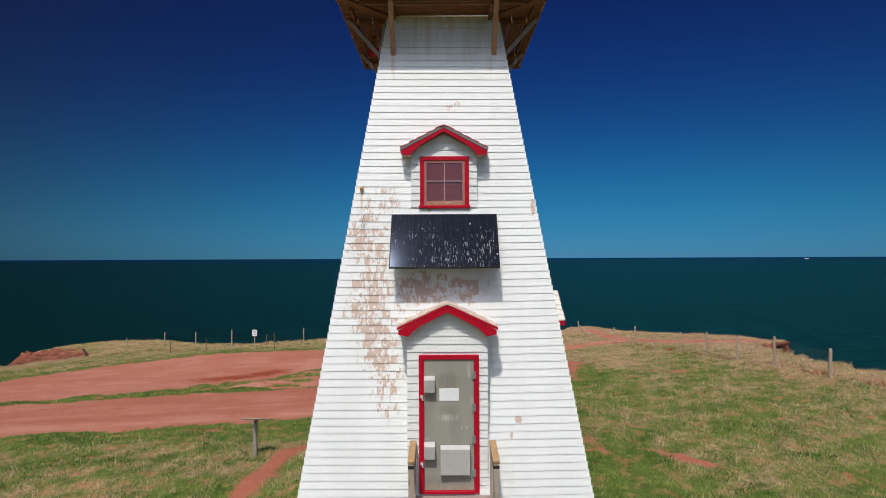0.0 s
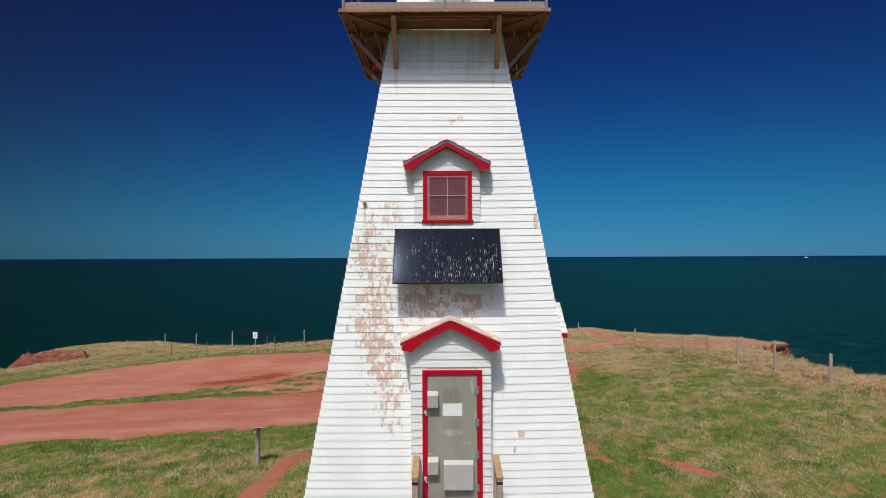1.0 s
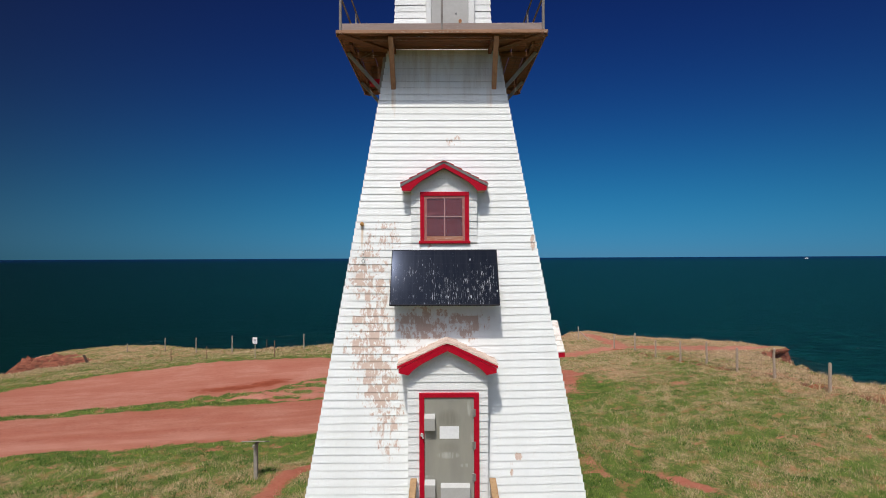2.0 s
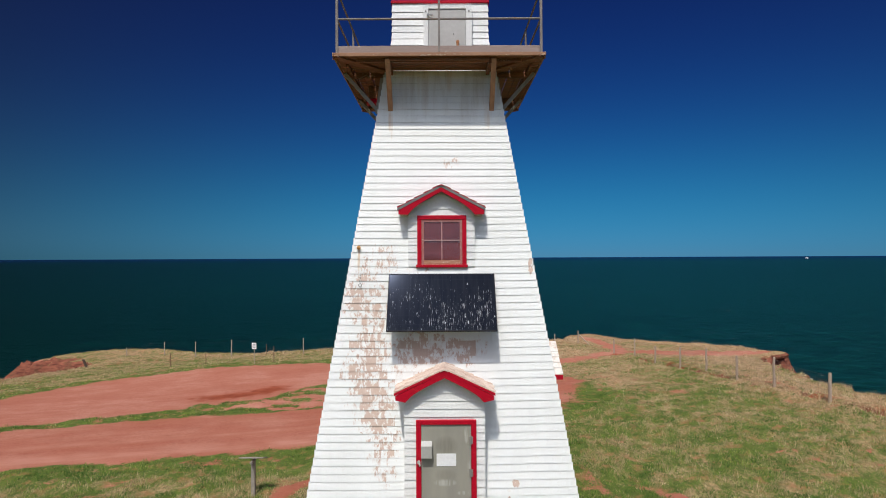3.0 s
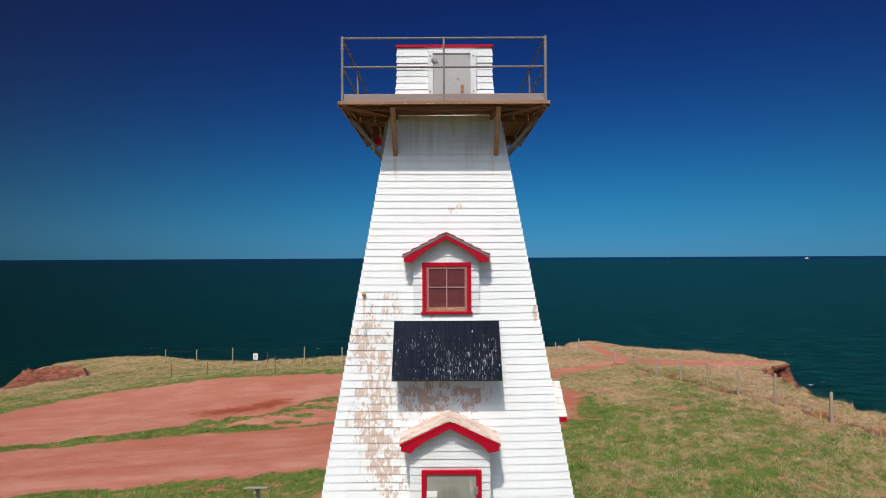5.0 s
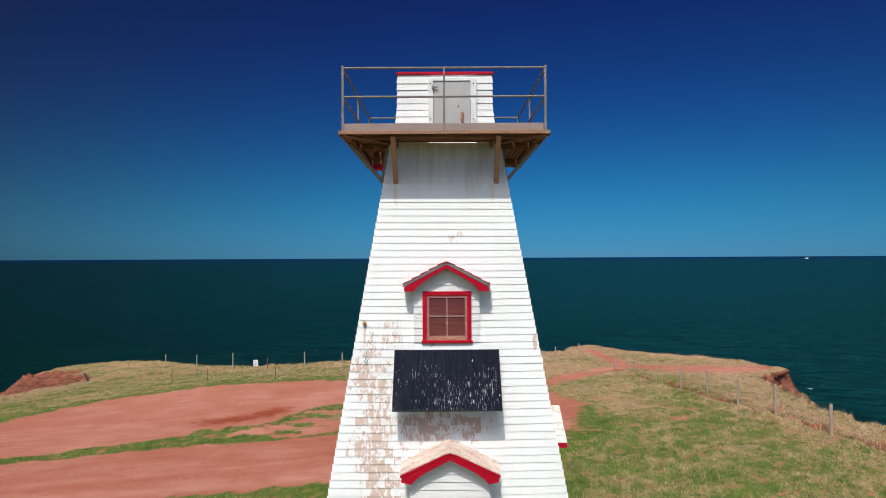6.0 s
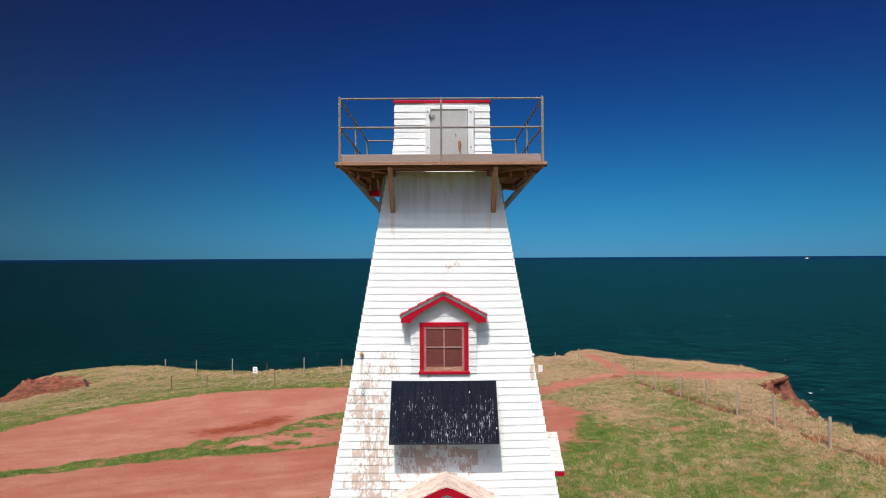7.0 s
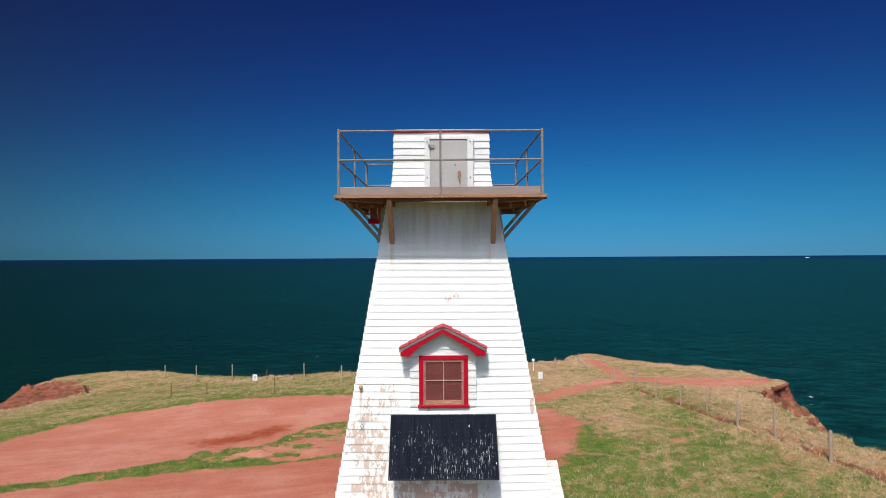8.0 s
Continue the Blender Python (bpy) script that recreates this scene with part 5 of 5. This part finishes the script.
def make_fence_post(x, y, tall, r, material, label, group, tilt=(0, 0), seedling=0):
    """A split post: a tapering, slightly bent stick with a chamfered head."""
    rnd = random.Random(seedling)
    z0 = level(x, y)
    ob = thing("fence_post", label, "fence post", group, at=(x, y, z0))
    bm = B()
    sides, rings = 8, []
    for k, f in enumerate((-0.15, 0.0, 0.25, 0.5, 0.75, 0.97, 1.0)):
        rr = r * (1.06 - 0.12 * max(f, 0)) * (0.72 if f == 1.0 else 1.0)
        ox, oy = tilt[0] * f + rnd.uniform(-0.01, 0.01), tilt[1] * f + rnd.uniform(-0.01, 0.01)
        rings.append([bm.verts.new((ox + rr * math.cos(a) * rnd.uniform(0.9, 1.1), oy + rr * math.sin(a) * rnd.uniform(0.9, 1.1), f * tall)) for a in [2 * math.pi * i / sides for i in range(sides)]])
    for a, b in zip(rings, rings[1:]):
        for i in range(sides):
            bm.faces.new((a[i], a[(i + 1) % sides], b[(i + 1) % sides], b[i]))
    bm.faces.new(rings[-1])
    bm.faces.new(rings[0][::-1])
    part("post", bm, material, ob)
    return ob


RIGHT_LINE = [(15.93, 22.75, 1.36, 0.066), (15.8, 26.4, 1.42, 0.06), (15.45, 29.1, 1.34, 0.06), (15.5, 32.6, 1.3, 0.056), (15.15, 35.4, 1.3, 0.06), (14.9, 38.9, 1.3, 0.058), (15.0, 43.4, 1.35, 0.06), (14.3, 46.4, 1.2, 0.06)]
for i, (x, y, tall, r) in enumerate(RIGHT_LINE):
    make_fence_post(x, y, tall, r, POSTWOOD, "weathered grey wooden fence post along the grassy bank", "fence along the bank", seedling=i)
FAR_LINE = [(-32.5, 57.2, 0.85), (-28.5, 57.0, 1.34), (-24.7, 55.6, 1.5), (-20.5, 54.0, 1.7), (-13.1, 52.3, 1.48), (-8.7, 47.6, 1.57), (-2.0, 49.5, 1.4), (4.0, 50.5, 1.3), (11.0, 54.6, 1.1), (13.7, 56.3, 1.3)]
for i, (x, y, tall) in enumerate(FAR_LINE):
    make_fence_post(x, y, tall, 0.055, POSTWOOD if i != 4 else RAILPOST, "weathered wooden fence post near the cliff edge" if i != 4 else "pale fence post near the cliff edge", "fence near the cliff", seedling=20 + i)
for i, (x, y, tall) in enumerate([(-21.9, 44.7, 1.13), (-18.65, 43.8, 1.07), (-12.9, 42.5, 1.25), (-17.0, 53.6, 1.0)]):
    make_fence_post(x, y, tall, 0.032, THINPOST, "thin dark rusted fence post in dry grass", "thin posts", seedling=40 + i)
make_fence_post(-33.0, 51.6, 0.75, 0.12, DARKWOOD, "charred leaning stump at the cliff edge", "", tilt=(-0.38, 0.0), seedling=50)


def make_wires(points, heights, thick, sag=0.05):
    """Wires along a line of posts."""
    ob = thing("fence_wire", "thin sagging wire along the fence posts", "fence wire", at=(points[0][0], points[0][1], 0))
    for (x0, y0, t0, *_), (x1, y1, t1, *_) in zip(points, points[1:]):
        for f in heights:
            bm = B()
            a = Vector((x0, y0, level(x0, y0) + f * t0)) - ob.location
            b = Vector((x1, y1, level(x1, y1) + f * t1)) - ob.location
            pts = [a.lerp(b, k / 4) - Vector((0, 0, sag * math.sin(math.pi * k / 4))) for k in range(5)]
            for p, q in zip(pts, pts[1:]):
                rod(bm, p, q, thick, sides=4)
            part("wire", bm, WIRE, ob)


make_wires(RIGHT_LINE, (0.15, 0.3, 0.45, 0.6, 0.75, 0.9), 0.003)
netting = thing("fence_netting", "thin upright stays of the woven wire fence", "fence wire", at=(15.9, 22.7, 0))
for (x0, y0, t0, r0), (x1, y1, t1, r1) in zip(RIGHT_LINE[:4], RIGHT_LINE[1:5]):
    bm = B()
    for k in range(1, 22):
        f = k / 22
        x, y = x0 + (x1 - x0) * f, y0 + (y1 - y0) * f
        z = level(x0, y0) * (1 - f) + level(x1, y1) * f - 0.05 * math.sin(math.pi * f)
        rod(bm, (x - 15.9, y - 22.7, z + 0.05), (x - 15.9, y - 22.7, z + 0.9 * (t0 + (t1 - t0) * f)), 0.002, sides=3)
    part("stays", bm, WIRE, netting)
make_wires(FAR_LINE, (0.45, 0.9), 0.0016)


def make_sign(x, y, zc, wide, high, facing, label, lines):
    z0 = level(x, y)
    ob = thing("sign", label, "sign", at=(x, y, z0))
    top = zc + high / 2 - z0
    part("pole", soften(box(B(), (-0.025, 0.0, -0.2), (0.025, 0.05, top - 0.03)), 0.005), POSTWOOD, ob)
    plate = part("plate", soften(box(B(), (-wide / 2, -0.02, top - high), (wide / 2, -0.001, top)), 0.004), SIGNWHITE, ob)
    for k in range(lines):
        w = wide * (0.32, 0.25, 0.3)[k % 3]
        z = top - high * (0.28 + 0.45 * k / max(1, lines - 1))
        part("print_bar", box(B(), (-w, -0.024, z - high * 0.05), (w, -0.0205, z + high * 0.05)), INK, plate)
    ob.rotation_euler = (0, 0, radians(facing))
    return ob


make_sign(-14.2, 41.9, -0.69, 0.36, 0.47, -6, "small white notice sign on a post near the cliff", 3)
make_sign(7.6, 43.4, -0.97, 0.34, 0.55, 4, "small plain white sign on a post in dry grass", 0)
knob = thing("marker_post", "short white marker post with a round head", "marker", at=(8.65, 53.4, level(8.65, 53.4)))
bm = rod(B(), (0, 0, -0.2), (0, 0, 0.92), 0.05)
part("post", bm, SIGNWHITE, knob)
bm = B()
bmesh.ops.create_icosphere(bm, subdivisions=2, radius=0.15, matrix=Matrix.Translation((0, 0, 1.0)))
part("head", bm, SIGNWHITE, knob)
logob = thing("fallen_rail", "fallen grey fence rail in dry grass", "fence rail", at=(9.2, 50.2, level(9.2, 50.2)))
part("rail", soften(beam(B(), (-0.8, 0, 1.2), (1.2, 0.3, 0.25), 0.12, 0.1), 0.01), POSTWOOD, logob)

strut = thing("corner_strut", "grey strut leaning on a fence post in dry grass", "fence rail", at=(14.0, 55.6, level(14.0, 55.6)))
part("strut", soften(beam(B(), (-0.22, 0.50, 0.85), (0.55, -0.9, -0.08), 0.08, 0.07), 0.01), POSTWOOD, strut)

# reading stand beside the worn path
bx, by = -4.93, 14.5
stand = thing("information_stand", "grey wooden reading stand with a slanted board", "information stand", at=(bx, by, level(bx, by)))
part("post", soften(box(B(), (-0.048, -0.048, -0.2), (0.048, 0.048, 0.95)), 0.008), STANDWOOD, stand)
bm = box(B(), (-0.31, -0.20, -0.014), (0.31, 0.20, 0.014))
bmesh.ops.transform(bm, matrix=Matrix.Translation((0.0, 0, 1.0)) @ Matrix.Rotation(radians(-18), 4, "X"), verts=bm.verts)
part("board", soften(bm, 0.006), STANDWOOD, stand)
bm = box(B(), (-0.03, -0.2, 0.90), (0.03, 0.2, 0.955))
part("cleat", soften(bm, 0.004), STANDWOOD, stand)


# ---- a white boat far out on the water ----
boat = thing("motor_boat", "small white motor boat far out on the sea", "boat", at=(1500.0, 2297.0, SEA_Z))
bm = B()
prism(bm, [(-9, -2, 0.0), (7, -2, 0.0), (10, -2, 1.9), (-9.5, -2, 1.5)], (0, 4, 0))
part("hull", bm, SIGNWHITE, boat)
bm = B()
prism(bm, [(-4, -1.4, 1.6), (3.5, -1.4, 1.6), (2.0, -1.4, 3.6), (-3.5, -1.4, 3.6)], (0, 2.8, 0))
part("cabin", bm, SIGNWHITE, boat)


# ---- grass: many small blades over the turf ----
def blades(x, y, z, tall, wide, straw, r, spread, material):
    """One mesh of bent blades: foot, knee and tip."""
    n = len(x)
    a, b = r.uniform(0, 6.28, n), r.uniform(0, 6.28, n)
    lean = r.uniform(0.2, spread, n) * tall
    px, py = np.cos(a) * wide, np.sin(a) * wide
    co = np.empty((n, 3, 3))
    co[:, 0] = np.stack([x - px, y - py, z - 0.02], 1)
    co[:, 1] = np.stack([x + px, y + py, z - 0.02], 1)
    co[:, 2] = np.stack([x + lean * np.cos(b), y + lean * np.sin(b), z + tall], 1)
    data = bpy.data.meshes.new("grass")
    data.vertices.add(3 * n)
    data.vertices.foreach_set("co", co.ravel())
    data.loops.add(3 * n)
    data.loops.foreach_set("vertex_index", np.arange(3 * n))
    data.polygons.add(n)
    data.polygons.foreach_set("loop_start", np.arange(n) * 3)
    data.update(calc_edges=True)
    data.attributes.new("straw", "FLOAT", "POINT").data.foreach_set("value", np.repeat(straw, 3))
    data.materials.append(material)
    return data


def scatter(count, near, far, power, r):
    dist = near + (far - near) * r.rand(count) ** power
    ang = r.uniform(-0.76, 0.76, count)
    return dist * np.sin(ang) * 1.05, dist * np.cos(ang), dist


def on_turf(x, y, r):
    soil = dirtiness(x, y)
    z, off = terrain(x, y)
    straw, patch, bank, lush = strawiness(x, y, off)
    keep = (soil + 0.18 * r.randn(len(x)) < 0.36) & (soil < 0.7) & (off < -0.05) & (r.rand(len(x)) < 0.55 + 0.45 * np.clip(patch + bank + lush, 0, 1))
    keep &= line_distance(x, y, TRACKS[6][0]) > 0.16
    keep &= ~((np.abs(x - CX) < 2.6) & (np.abs(y - CY) < 2.6))
    return z, straw, bank, np.clip(lush, 0, 1), keep


def make_grass(count, seedling):
    r = np.random.RandomState(seedling)
    # thicker near the tower, thinner with distance
    x, y, dist = scatter(count, 9.0, 64.0, 1.5, r)
    z, straw, bank, lush, keep = on_turf(x, y, r)
    x, y, z, straw, bank, lush, dist = x[keep], y[keep], z[keep], straw[keep], bank[keep], lush[keep], dist[keep]
    n = len(x)
    stalk = r.rand(n) < 0.08
    straw = np.clip(straw + 0.3 * stalk, 0, 1)
    tall = r.uniform(0.025, 0.07, n) * (1 + 0.5 * bank) * (1 - 0.35 * lush) * (1 + 1.1 * stalk) * (1 + 1.0 * np.clip(rough(x, y, 1.4, 51), -0.5, 1.2))
    wide = r.uniform(0.003, 0.008, n) * np.clip(dist / 18, 0.8, 2.0)
    return tagged(new("grass", blades(x, y, z, tall, wide, straw, r, 1.1, BLADES)), "rough coastal grass, green with patches of dry straw", "grass", kind="stuff")


def make_tussocks(count, each, seedling):
    """Taller tufts of dead stalks and coarse grass, thickest along the bank by the cliff."""
    r = np.random.RandomState(seedling)
    x, y, dist = scatter(count, 9.0, 60.0, 1.2, r)
    z, straw, bank, lush, keep = on_turf(x, y, r)
    keep &= r.rand(count) < 0.25 + 0.75 * bank - 0.2 * lush + 0.3 * straw
    x, y, straw, bank, dist = (np.repeat(v[keep], each) for v in (x, y, straw, bank, dist))
    n = len(x)
    size = np.repeat(r.uniform(0.5, 1.0, n // each), each)
    x, y = x + 0.07 * size * r.randn(n), y + 0.07 * size * r.randn(n)
    z = terrain(x, y)[0]
    straw = np.clip(np.repeat(r.uniform(0.1, 0.55, n // each), each) + 0.45 * straw + 0.2 * bank, 0, 1)
    tall = size * r.uniform(0.07, 0.17, n) * (1 + 1.1 * bank)
    wide = r.uniform(0.002, 0.005, n) * np.clip(dist / 16, 0.8, 2.4)
    return tagged(new("tussocks", blades(x, y, z, tall, wide, straw, r, 0.8, BLADES)), "tufts of taller dry straw and coarse green grass", "grass", kind="stuff")


def make_weeds(count, each, seedling):
    """Low clumps of broad green leaves among the grass."""
    r = np.random.RandomState(seedling)
    x, y, dist = scatter(count, 9.0, 36.0, 1.1, r)
    keep = on_turf(x, y, r)[4] & (rough(x, 0.8 * y, 3.2, 81) + 0.5 * rough(x, y, 1.1, 82) > np.where(x < -3, 0.2, 0.55))
    x, y = np.repeat(x[keep], each), np.repeat(y[keep], each)
    n = len(x)
    x, y = x + 0.09 * r.randn(n), y + 0.09 * r.randn(n)
    return tagged(new("weeds", blades(x, y, terrain(x, y)[0], r.uniform(0.03, 0.09, n), r.uniform(0.008, 0.018, n), np.zeros(n), r, 1.6, LEAF)), "low clumps of broad green leaves in the grass", "weeds", kind="stuff")


make_grass(1300000, 31)
make_tussocks(26000, 16, 32)
make_weeds(26000, 14, 33)
